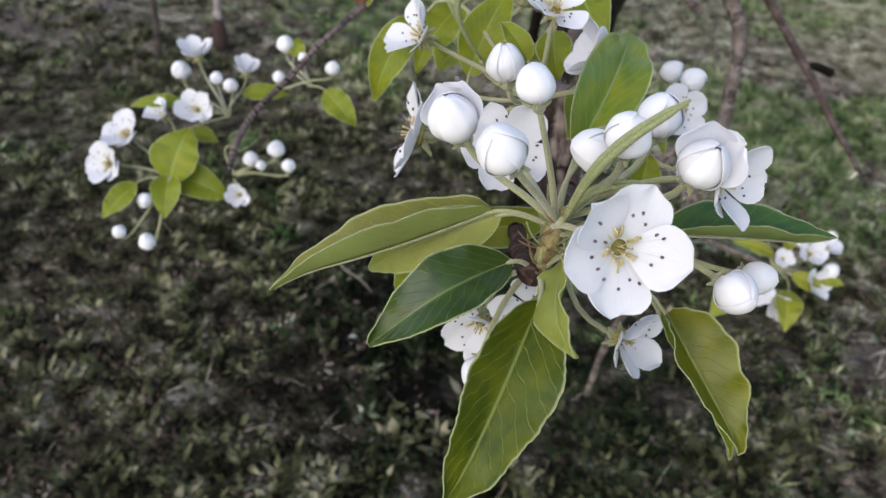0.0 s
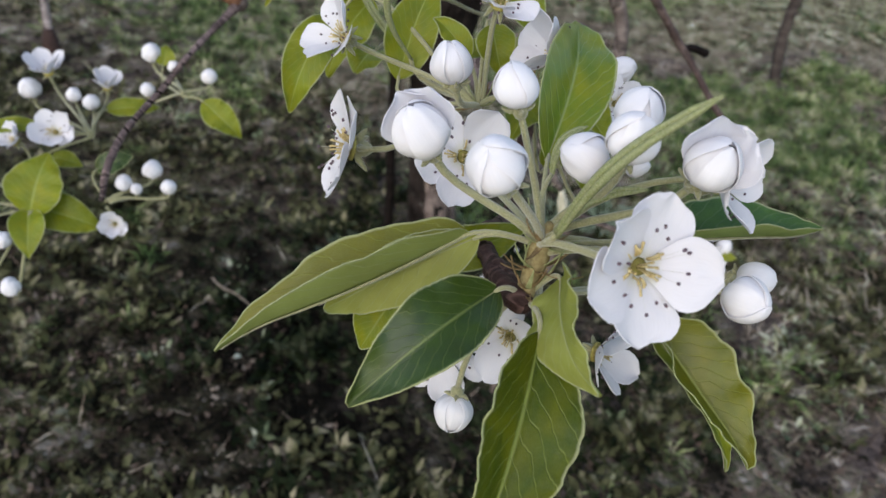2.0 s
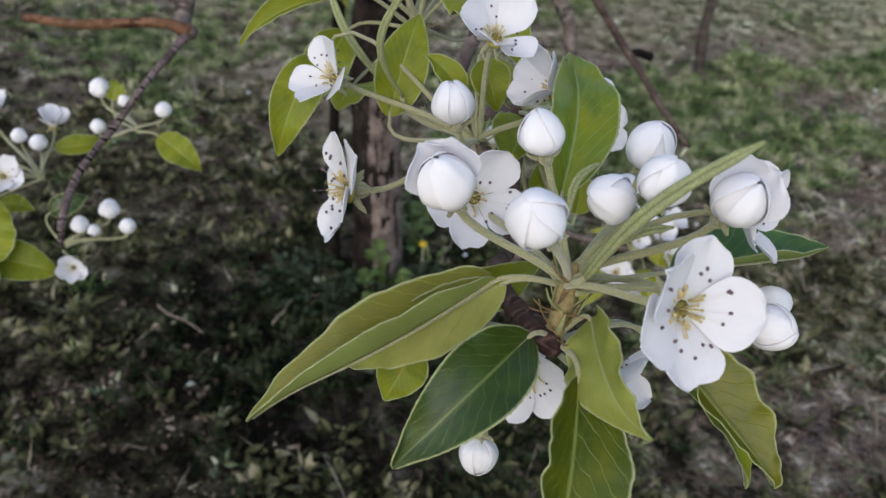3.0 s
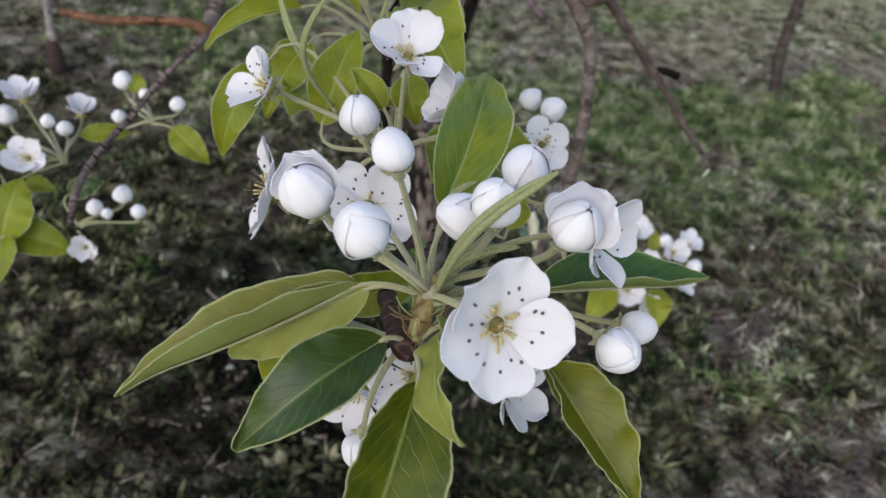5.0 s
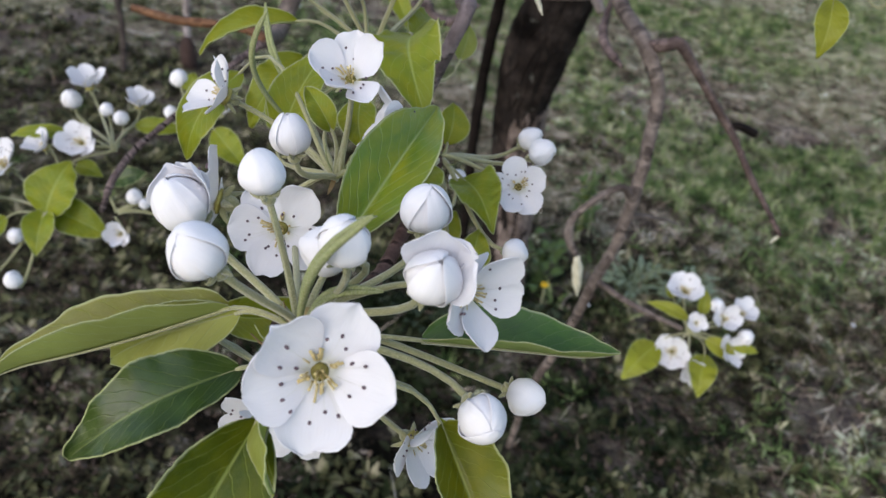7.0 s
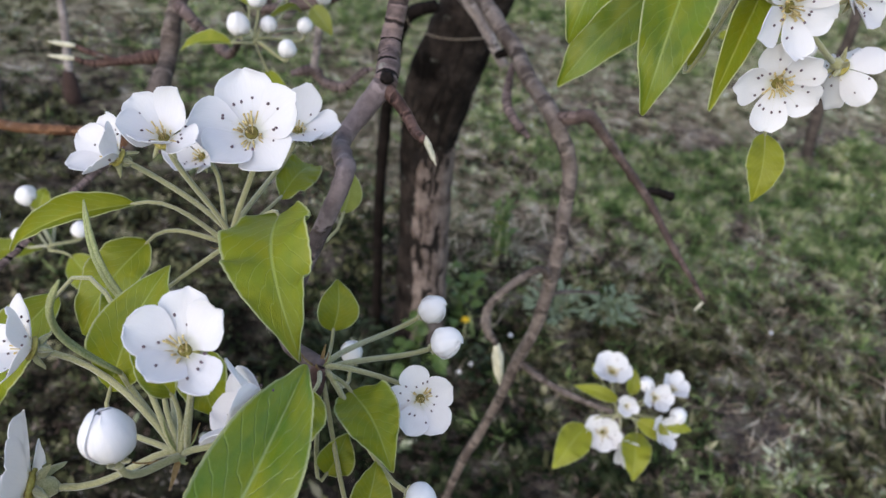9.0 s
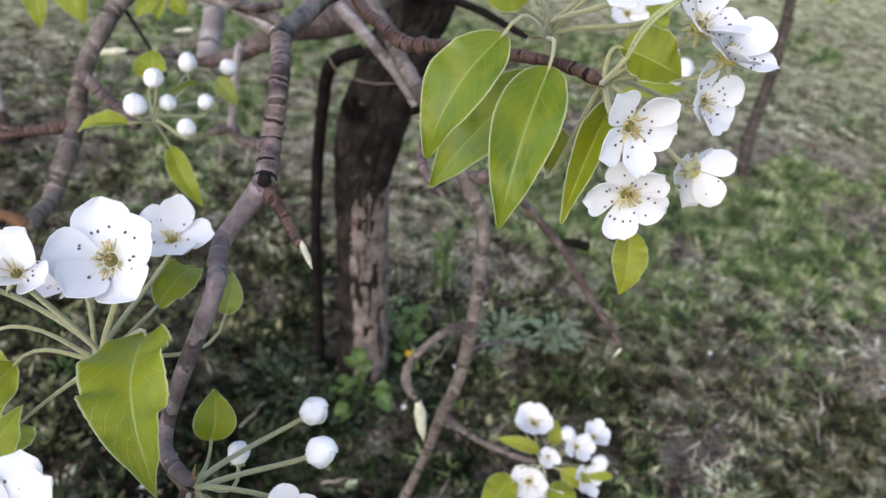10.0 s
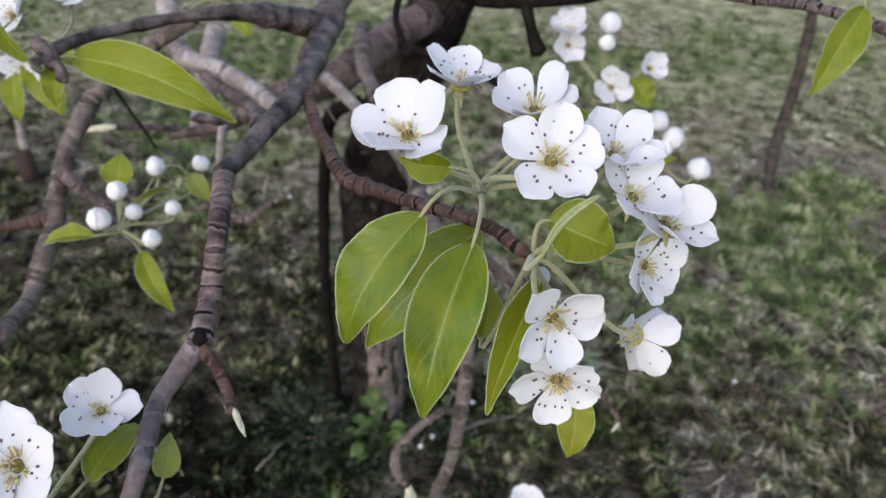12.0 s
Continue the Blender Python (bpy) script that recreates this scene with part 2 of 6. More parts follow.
crack_dark = plain_material("crack_dark", (0.006, 0.0045, 0.004), (0.014, 0.010, 0.009), 0.9, 160)
tip_down = plain_material("tip_down", (0.66, 0.63, 0.52), (0.45, 0.42, 0.30), 0.9, 700, 0.1)


# ---- mesh helpers ----
def mesh_of(name, verts, faces, uvs=None, mats=(), index=None, smooth=True):
    me = bpy.data.meshes.new(name)
    me.from_pydata([tuple(map(float, v)) for v in verts], [], [tuple(map(int, f)) for f in faces])
    if uvs is not None:
        layer = me.uv_layers.new(name="map")
        loops = np.empty(len(me.loops), int)
        me.loops.foreach_get("vertex_index", loops)
        layer.data.foreach_set("uv", np.asarray(uvs, float)[loops].ravel())
    for m in mats:
        me.materials.append(m)
    if index is not None:
        me.polygons.foreach_set("material_index", np.asarray(index, int))
    me.polygons.foreach_set("use_smooth", np.full(len(me.polygons), smooth))
    me.update()
    return me


def quad_mesh(name, verts, faces, mat):
    """A mesh of many quads, from arrays."""
    me = bpy.data.meshes.new(name)
    me.vertices.add(len(verts))
    me.vertices.foreach_set("co", np.asarray(verts, np.float32).ravel())
    me.loops.add(faces.size)
    me.loops.foreach_set("vertex_index", faces.astype(np.int32).ravel())
    me.polygons.add(len(faces))
    me.polygons.foreach_set("loop_start", np.arange(0, faces.size, 4, dtype=np.int32))
    me.materials.append(mat)
    me.update(calc_edges=True)
    return me


def part(name, geo, mats, parent, label=""):
    """One mesh object under a thing or under a part; its points are given in the world."""
    root = parent
    while root.parent:
        root = root.parent
    verts, faces, uvs, index = geo
    verts = np.asarray(verts, float) - np.array(root.location)
    ob = new(name, mesh_of(name, verts, faces, uvs, mats if isinstance(mats, tuple) else (mats,), index))
    ob.parent = parent
    return tagged(ob, label)


def unit(v):
    v = np.asarray(v, float)
    return v / (np.linalg.norm(v) + 1e-12)


def joined(geos):
    vs, fs, us, ix, k = [], [], [], [], 0
    for v, f, u, i in geos:
        vs.append(v), us.append(u)
        fs += [tuple(a + k for a in face) for face in f]
        ix += list(i if i is not None else [0] * len(f))
        k += len(v)
    return np.concatenate(vs), fs, np.concatenate(us), ix


def smooth_path(points, values, steps):
    """A curve through the points, with a value carried along."""
    p = np.asarray(points, float)
    a = np.c_[p, np.asarray(values, float)]
    a = np.vstack([2 * a[0] - a[1], a, 2 * a[-1] - a[-2]])
    out = []
    for i in range(1, len(a) - 2):
        for s in np.linspace(0, 1, steps, endpoint=False):
            p0, p1, p2, p3 = a[i - 1 : i + 3]
            out.append(0.5 * (2 * p1 + (p2 - p0) * s + (2 * p0 - 5 * p1 + 4 * p2 - p3) * s * s + (3 * p1 - p0 - 3 * p2 + p3) * s**3))
    out.append(a[-2])
    out = np.array(out)
    return out[:, :3], np.maximum(out[:, 3], 1e-4)


def tube(path, radii, sides=8, lumps=0.0, seed=0, cap=True):
    path, n = np.asarray(path, float), len(path)
    tang = np.gradient(path, axis=0)
    tang /= np.linalg.norm(tang, axis=1)[:, None] + 1e-12
    side = unit(np.cross(tang[0], (0.31, 0.17, 0.93) if abs(tang[0][2]) < 0.9 else (1, 0, 0)))
    length = np.r_[0, np.cumsum(np.linalg.norm(np.diff(path, axis=0), axis=1))]
    verts, uvs, off = [], [], Vector((seed * 3.7, seed * 1.3, seed * 0.7))
    for i in range(n):
        side = unit(side - tang[i] * (side @ tang[i]))
        up = np.cross(tang[i], side)
        for k in range(sides + 1):
            a = 2 * math.pi * k / sides
            d = math.cos(a) * side + math.sin(a) * up
            r = radii[i]
            if lumps:
                q = Vector(path[i] + d * r)
                r *= 1 + lumps * (0.45 * noise.noise(q * (0.9 / max(r, 0.004)) + off) + 0.28 * noise.noise(q * (2.4 / max(r, 0.004)) + off))
            verts.append(path[i] + d * r)
            uvs.append((length[i], k / sides))
    w = sides + 1
    faces = [(i * w + k, i * w + k + 1, (i + 1) * w + k + 1, (i + 1) * w + k) for i in range(n - 1) for k in range(sides)]
    if cap:
        for i, flip in ((0, 1), (n - 1, 0)):
            c = len(verts)
            verts.append(path[i] + tang[i] * radii[i] * (0.5 if not flip else -0.5))
            uvs.append((length[i], 0.5))
            for k in range(sides):
                a, b = i * w + k, i * w + k + 1
                faces.append((b, a, c) if flip else (a, b, c))
    return np.array(verts), faces, np.array(uvs), None


def bezier(a, ta, b, tb, n):
    s = np.linspace(0, 1, n)[:, None]
    a, b = np.asarray(a, float), np.asarray(b, float)
    p1, p2 = a + np.asarray(ta), b + np.asarray(tb)
    return (1 - s) ** 3 * a + 3 * s * (1 - s) ** 2 * p1 + 3 * s * s * (1 - s) * p2 + s**3 * b


def ball(center, axis, ra, rb, rings=5, sides=7):
    """A small egg: ra along the axis, rb across."""
    axis = unit(axis)
    x = unit(np.cross(axis, (0.3, 0.5, 0.8)))
    y = np.cross(axis, x)
    verts, faces = [np.asarray(center) - axis * ra], []
    for i in range(1, rings):
        t = math.pi * i / rings
        for k in range(sides):
            a = 2 * math.pi * k / sides
            verts.append(center - axis * ra * math.cos(t) + (x * math.cos(a) + y * math.sin(a)) * rb * math.sin(t))
    verts.append(np.asarray(center) + axis * ra)
    last = len(verts) - 1
    for k in range(sides):
        faces.append((0, 1 + (k + 1) % sides, 1 + k))
        faces.append((last, last - sides + k, last - sides + (k + 1) % sides))
        for i in range(rings - 2):
            p, q = 1 + i * sides + k, 1 + i * sides + (k + 1) % sides
            faces.append((p, q, q + sides, p + sides))
    return np.array(verts), faces, np.tile((0.6, 0.0), (len(verts), 1)), None


def slab(grid, uv, thick):
    """A thin solid from a grid of points: upper face in material 0, lower face in material 1."""
    nu, nv = grid.shape[:2]
    du, dv = np.gradient(grid, axis=0), np.gradient(grid, axis=1)
    nor = np.cross(du, dv)
    nor /= np.linalg.norm(nor, axis=2)[..., None] + 1e-12
    top, low = grid + nor * thick / 2, grid - nor * thick / 2
    verts = np.concatenate([top.reshape(-1, 3), low.reshape(-1, 3)])
    uvs = np.concatenate([uv.reshape(-1, 2)] * 2)
    n, faces, index = nu * nv, [], []
    for i in range(nu - 1):
        for j in range(nv - 1):
            a, b, c, d = i * nv + j, (i + 1) * nv + j, (i + 1) * nv + j + 1, i * nv + j + 1
            faces += [(a, b, c, d), (n + d, n + c, n + b, n + a)]
            index += [0, 1]
    rim = [i * nv for i in range(nu)] + [(nu - 1) * nv + j for j in range(1, nv)] + [i * nv + nv - 1 for i in range(nu - 2, -1, -1)] + [j for j in range(nv - 2, 0, -1)]
    # the cut edge has points of its own, so that the broad faces keep their shading up to the margin
    m, k = len(verts), len(rim)
    verts = np.concatenate([verts, verts[rim], verts[[n + i for i in rim]]])
    uvs = np.concatenate([uvs, uvs[rim], uvs[rim]])
    for a in range(k):
        b = (a + 1) % k
        faces.append((m + b, m + a, m + k + a, m + k + b))
        index.append(0)
    return verts, faces, uvs, index


# ---- pear blossom ----
def cluster(place, label):
    ob = new("blossom_cluster")
    ob.location = place
    ob.empty_display_size = 0.01
    return tagged(ob, label, "blossom", "pear blossom clusters")


def petal_grid(length, width, elev, curl, cup, r0, rnd, nu=11, nv=9):
    """A rounded petal on a short claw, in a frame of out, side and axis."""
    s = (1 - np.cos(np.linspace(0, math.pi, nu))) / 2
    u = 0.35 * np.linspace(0, 1, nu) + 0.65 * s
    h = np.where(u < 0.60, 0.20 + 0.80 * np.sin(math.pi / 2 * np.clip(u / 0.60, 0, 1)) ** 1.35, np.sqrt(np.clip(1 - ((u - 0.60) / 0.405) ** 2, 0.0, 1)))
    h *= width / 2
    ang = np.radians(elev + curl * (u - 0.35))
    step = np.diff(u, prepend=0) * length
    out, up = r0 + np.cumsum(step * np.cos(ang)), np.cumsum(step * np.sin(ang))
    v = np.linspace(-1, 1, nv)
    seed, wave = rnd.uniform(0, 90), rnd.uniform(0.6, 1.3)
    g = np.zeros((nu, nv, 3))
    for i in range(nu):
        for j in range(nv):
            edge = 1 + 0.10 * noise.noise(Vector((u[i] * 3, v[j] * 2 + seed, 0.3)))
            tipcut = 1 - 0.09 * (u[i] ** 5) * (0.5 + noise.noise(Vector((v[j] * h[i] / width * 4.5, seed, 1.7))))
            y = v[j] * h[i] * edge
            lift = cup * h[i] * (abs(v[j]) ** 1.8) * (0.35 + 0.65 * u[i])
            lift += wave * 0.07 * width * u[i] * noise.noise(Vector((u[i] * 2.6, v[j] * 1.6, seed)))
            a = ang[i] + math.pi / 2
            g[i, j] = (out[i] * tipcut + math.cos(a) * lift, y, up[i] * tipcut + math.sin(a) * lift)
    uv = np.stack(np.broadcast_arrays(u[:, None], v[None, :]), -1).astype(float)
    return g, uv


def frame_of(axis, roll):
    axis = unit(axis)
    x = unit(np.cross(axis, (0.13, 0.21, 0.97) if abs(axis[2]) < 0.95 else (1, 0, 0)))
    y = np.cross(axis, x)
    c, s = math.cos(radians(roll)), math.sin(radians(roll))
    return np.array([c * x + s * y, c * y - s * x, axis])


def stalk(start, axis, end, r0, r1, parent, material_, name="stalk", sides=7, n=9):
    start, end = np.asarray(start, float), np.asarray(end, float)
    rnd = random.Random(int(abs(start[0] * 5171 + start[1] * 9337 + start[2] * 2741) * 1000))
    # stalks spring from all round the spur, not from one point
    end = end + np.array([rnd.uniform(-0.0022, 0.0022) for q in range(3)]) + unit(start - end) * 0.001
    far = np.linalg.norm(end - start)
    path = bezier(start, -unit(axis) * far * 0.38, end, unit(start - end) * far * 0.2 + np.array((0, 0, far * 0.12)), n)
    return part(name, tube(path, np.linspace(r0, r1, n), sides, 0.12, far), material_, parent)


def flower(thing, place, facing, size, elev, roll, foot, curl=6, cup=0.30, lift=(0, 9, -6, 11, -8), detail=False):
    rnd = random.Random(int(abs(place[0] * 7919 + place[1] * 104729 + place[2] * 1299) * 1000))
    f = frame_of(facing, roll)
    c = np.asarray(place, float)
    k = size / 0.031
    # receptacle and calyx
    base = c - f[2] * 0.0030 * k
    cup_geo = [ball(base, f[2], 0.0032 * k, 0.0024 * k, 6, 9)]
    for i in range(5):
        a = radians(72 * i + 36 + rnd.uniform(-8, 8))
        d = math.cos(a) * f[0] + math.sin(a) * f[1]
        path = bezier(base + d * 0.0018 * k + f[2] * 0.001 * k, d * 0.002 * k, base + d * rnd.uniform(0.0050, 0.0066) * k - f[2] * rnd.uniform(0.0005, 0.0030) * k, -d * 0.001, 5)
        cup_geo.append(tube(path, np.array([0.0010, 0.0011, 0.0008, 0.0005, 0.0001]) * k, 5))
    head = part("flower", joined(cup_geo), stem_green, thing)
    stalk(base - f[2] * 0.0025 * k, f[2], foot, 0.0010 * min(k, 1.1), 0.0010, head, stem_green)
    for i in range(5):
        a = 72 * i + rnd.uniform(-12, 12)
        e = elev + lift[i % len(lift)] + rnd.uniform(-6, 6)
        length = (size / 2 - 0.0012) / max(0.62, math.cos(radians(max(0, e) * 0.7))) * rnd.uniform(0.94, 1.06)
        width = size * (rnd.uniform(0.45, 0.51) if size > 0.0345 else rnd.uniform(0.37, 0.44))
        g, uv = petal_grid(length, width, e, curl + rnd.uniform(-6, 8), cup * rnd.uniform(0.7, 1.2), 0.0014 * k, rnd, 13 if detail else 10, 11 if detail else 8)
        turn = np.array([[math.cos(radians(a)), math.sin(radians(a)), 0], [-math.sin(radians(a)), math.cos(radians(a)), 0], [0, 0, 1]])
        g[..., 2] += 0.0005 * (i % 3) * k * uv[..., 0]
        part("petal", slab(c + (g @ turn) @ f, uv, 0.00022), (petal_white, petal_white), head)
    # heart, styles, stamens
    bowl = [ball(c - f[2] * 0.0006 * k, f[2], 0.0009 * k, 0.0038 * k, 5, 14)]
    part("heart", joined(bowl), heart, head)
    stubs = []
    for i in range(5):
        a = radians(72 * i + 20)
        d = math.cos(a) * f[0] + math.sin(a) * f[1]
        stubs.append(tube(bezier(c + d * 0.0005, f[2] * 0.002 * k, c + d * 0.0014 * k + f[2] * 0.0050 * k, -f[2] * 0.001, 4), np.array([0.00025, 0.00022, 0.0002, 0.00032]) * k, 4))
    for i in range(22 if detail or size > 0.0345 else 12):
        a = radians(rnd.uniform(0, 360))
        d = math.cos(a) * f[0] + math.sin(a) * f[1]
        stubs.append(tube(bezier(c + d * 0.0024 * k, f[2] * 0.0014 * k, c + d * rnd.uniform(0.0026, 0.0060) * k + f[2] * rnd.uniform(0.0010, 0.0036) * k, -d * 0.0008, 4), np.array([0.00030, 0.00026, 0.00024, 0.00034]) * k, 5))
    part("style_tuft", joined(stubs), stub_cream, head)
    part("pit", ball(c + f[2] * 0.0003 * k, f[2], 0.0004 * k, 0.0020 * k, 4, 10), pit_dark, head)
    threads, tips = [], []
    for i in range(18):
        a = radians(20 * i + rnd.uniform(-9, 9))
        tilt = radians(rnd.uniform(30, 60) if i % 3 == 0 else rnd.uniform(48, 72))
        d = math.cos(a) * f[0] + math.sin(a) * f[1]
        way = math.sin(tilt) * d + math.cos(tilt) * f[2]
        far = rnd.uniform(0.0045, 0.0090) * k
        p0 = c + d * 0.0021 * k
        p1 = p0 + way * far + f[2] * 0.0006 * k
        threads.append(tube(bezier(p0, f[2] * 0.0015 * k, p1, -way * 0.0015 * k, 4), np.array([0.00006, 0.00003, 0.000025, 0.000025]) * k, 3, cap=False))
        tips.append(ball(p1, unit(d + f[2] * rnd.uniform(-0.6, 0.6)), rnd.uniform(0.00042, 0.00056) * k, 0.00040 * k, 5, 6))
    part("stamen_tuft", joined(threads), petal_white, head)
    part("anther_ring", joined(tips), anther_plum, head)
    return head


def bud(thing, place, facing, radius, gap, foot, loose=()):
    """A closed flower: two outer petals over one half-covered and two inner ones, wrapped round a ball."""
    rnd = random.Random(int(abs(place[0] * 7919 + place[1] * 104729 + place[2] * 1299) * 1000))
    f = frame_of(facing, rnd.uniform(0, 360))
    c = np.asarray(place, float)
    r = radius
    fine = r > 0.0056
    base = c - f[2] * r * 0.96
    geo = [ball(base - f[2] * 0.06 * r, f[2], 0.40 * r, 0.36 * r, 6, 9)]
    for i in range(5):
        a = radians(72 * i + rnd.uniform(-14, 14))
        d = math.cos(a) * f[0] + math.sin(a) * f[1]
        path = bezier(base + d * 0.22 * r, d * 0.3 * r, base + d * rnd.uniform(0.55, 0.80) * r + f[2] * rnd.uniform(-0.12, 0.40) * r, -f[2] * 0.12 * r, 5)
        geo.append(tube(path, np.array([0.12, 0.13, 0.09, 0.05, 0.015]) * r, 5))
    head = part("bud", joined(geo), stem_green, thing)
    stalk(base - f[2] * 0.36 * r, f[2], foot, 0.155 * r, 0.00115, head, stem_green)
    part("petal", ball(c, f[2], r * 0.84, r * 0.82, 14, 20), bud_white, head)
    for a, e, far in loose:
        g, uv = petal_grid(far, far * 0.98, e - 4, 48, 0.40, 0.0012, rnd, 13, 11)
        ca, sa = math.cos(radians(a)), math.sin(radians(a))
        flat = frame_of(facing, 0)
        turn = np.array([[ca, sa, 0], [-sa, ca, 0], [0, 0, 1]])
        part("petal", slab(base + (g @ turn) @ flat, uv, 0.00022), (petal_white, petal_white), head)
    nu, nv = (21, 17) if fine else (11, 9)
    seed = rnd.uniform(0, 90)
    # how far each margin lies above the ball: outer, outer, half, inner, inner
    rims = ((0.150, 0.120), (0.112, 0.088), (0.088, 0.035), (0.050, 0.022), (0.016, 0.008))
    for i in range(5):
        a0 = math.radians(144 * i + rnd.uniform(-12, 12))
        d = math.cos(a0) * f[0] + math.sin(a0) * f[1]
        cross = np.cross(f[2], d)
        half = math.radians(rnd.uniform(44, 56))
        top = math.radians((rnd.uniform(-16, 12) if i < 2 else rnd.uniform(-10, 14)) + 16 * gap)
        left, right_ = (w * (1.0 if fine else 0.5) for w in rims[i])
        open_ = gap * (0.10 if i < 3 else 0.06)
        g, uv = np.zeros((nu, nv, 3)), np.zeros((nu, nv, 2))
        for p in range(nu):
            u = p / (nu - 1)
            lat = math.pi * 0.95 * (1 - u) + top * u
            wide = (0.42 + 0.58 * math.sin(math.pi / 2 * min(1, u / 0.55))) if u < 0.55 else math.sqrt(max(0.004, 1 - ((u - 0.55) / 0.452) ** 2.4))
            m = d * math.sin(lat) + f[2] * math.cos(lat)
            for q in range(nv):
                v = -1 + 2 * q / (nv - 1)
                notch = 1 + 0.05 * noise.noise(Vector((u * 3.2, v * 1.4, seed + 7 * i)))
                b_ = half * wide * v * notch
                way = math.cos(b_) * m + math.sin(b_) * cross
                over = left + (right_ - left) * (v + 1) / 2
                rr = r * ((0.86 if fine else 0.89) + over * (0.35 + 0.65 * min(1, u / 0.4)) + open_ * u * u + 0.022 * max(abs(v) ** 4 * min(1, u / 0.3), u**7))
                rr *= 1 + 0.085 * noise.noise(Vector(way * 1.1) + Vector((seed, 0, 0))) + 0.042 * noise.noise(Vector((u * 2.6, v * 1.9, 3.3 * i + seed)))
                # a faint crease along the middle, margins a little raised
                rr += r * (-0.016 * math.exp(-((v / 0.13) ** 2)) * math.sin(math.pi * u))
                up = way @ f[2]
                flat_ = way - f[2] * up
                slim = 1.0 - 0.13 * max(0.0, up) ** 1.3
                g[p, q] = c + flat_ * rr * slim + f[2] * rr * up * (1.12 if up > 0 else 0.98)
                uv[p, q] = (0.25 + 0.75 * u, v)
        part("petal", slab(g, uv, 0.00020), (bud_white, bud_white), head)
    return head


def leaf(thing, base, tip, facing, width, fold, curl, bend, foot, skin, nu=46, nv=15, ribbed=True, twist=0.0, hook=0.05, wave=1.0):
    """A blade from base to tip: folded along the midrib by fold degrees a side, margins rolled by curl, arched by bend, turned along its length by twist degrees."""
    base, tip = np.asarray(base, float), np.asarray(tip, float)
    rnd = random.Random(int(abs(base[0] * 7919 + tip[1] * 104729 + tip[2] * 1299) * 1000))
    along = tip - base
    length = np.linalg.norm(along)
    if ribbed and length < 0.022:
        nu, nv = 24, 11
    x = along / length
    z0 = unit(np.asarray(facing, float) - x * (np.asarray(facing, float) @ x))
    y0 = np.cross(z0, x)
    seed = rnd.uniform(0, 90)
    wavy = rnd.uniform(0.8, 1.35) * wave
    sway = rnd.uniform(-0.05, 0.05)
    side_fold = (rnd.uniform(0.75, 1.0), rnd.uniform(1.0, 1.2))
    if rnd.random() < 0.5:
        side_fold = side_fold[::-1]
    g, uv = np.zeros((nu, nv, 3)), np.zeros((nu, nv, 2))
    for i in range(nu):
        u = (i / (nu - 1)) ** 0.95
        h = width / 2 * (math.sin(math.pi * min(1, u**0.80 * 0.985 + 0.012)) ** 0.80) * (1.0 - 0.12 * u) + 0.0003
        if ribbed and u > 0.86:
            h *= 1 - 0.45 * ((u - 0.86) / 0.14) * (1 - (u - 0.86) / 0.14)
        arch = bend * length * math.sin(math.pi * u) - 0.25 * abs(bend) * length * u**3 - hook * length * max(0, (u - 0.72) / 0.28) ** 2 * (1 if ribbed else 0)
        w = radians(twist) * (u - 0.3)
        y, z = math.cos(w) * y0 + math.sin(w) * z0, math.cos(w) * z0 - math.sin(w) * y0
        for j in range(nv):
            v = -1 + 2 * j / (nv - 1)
            s = abs(v)
            a = radians(fold) * side_fold[v > 0] * min(1, s / 0.12 + 0.25) * (1 if v else 0)
            roll = curl * 2.4 * s * s
            yy = math.cos(a) * s - 0.30 * curl * s**3
            zz = math.sin(a) * s + 0.5 * curl * math.sin(min(roll, 2.6)) * s
            ripple = 0.13 * wavy * width * s**1.5 * noise.noise(Vector((u * 5.5, 2.0 * (v > 0) + seed, 0.2)))
            if ribbed:
                ripple += 0.05 * wavy * width * s**2.5 * noise.noise(Vector((u * 14.0, 3.0 * (v > 0) + seed, 4.2)))
                # the blade swells a little between its side veins
                ripple += 0.010 * width * math.cos(2 * math.pi * (u * 10.0 - s * 2.9)) * s * (1 - s) * 2.5
            teeth = 1 + 0.010 * math.sin(u * 150 + seed) * (s > 0.9)
            g[i, j] = base + x * (u * length) + y * (math.copysign(yy * h * teeth, v) + sway * length * math.sin(math.pi * u)) + z * (zz * h + arch + ripple)
            uv[i, j] = (u, v)
    blade = part("leaf", slab(g, uv, 0.00030), (skin, leaf_under), thing)
    far = np.linalg.norm(np.asarray(foot) - base)
    if far > 0.002:
        path = bezier(g[1, nv // 2], -x * far * 0.45, foot, unit(base - np.asarray(foot)) * far * 0.25, 9)
        part("petiole", tube(path, np.linspace(0.0006, 0.0010, 9) * (1 if ribbed else 0.8), 7, 0.1, seed), stem_green if ribbed else skin, blade)
    if not ribbed:
        return blade
    rib = np.array([g[i, nv // 2] - z0 * 0.00040 for i in range(nu - 1)])
    part("midrib", tube(rib, np.linspace(0.0007, 0.00012, nu - 1), 5), stem_green, blade)
    # the downy margin, thicker and paler than the blade
    rim = np.concatenate([g[1:, 0], g[::-1, -1][:-1]])
    thick = 0.00021 + 0.00010 * np.array([noise.noise(Vector(q * 900)) for q in rim])
    part("margin", tube(rim, thick, 5, 0.5, seed), leaf_down, blade, "pale downy leaf margin")
    return blade


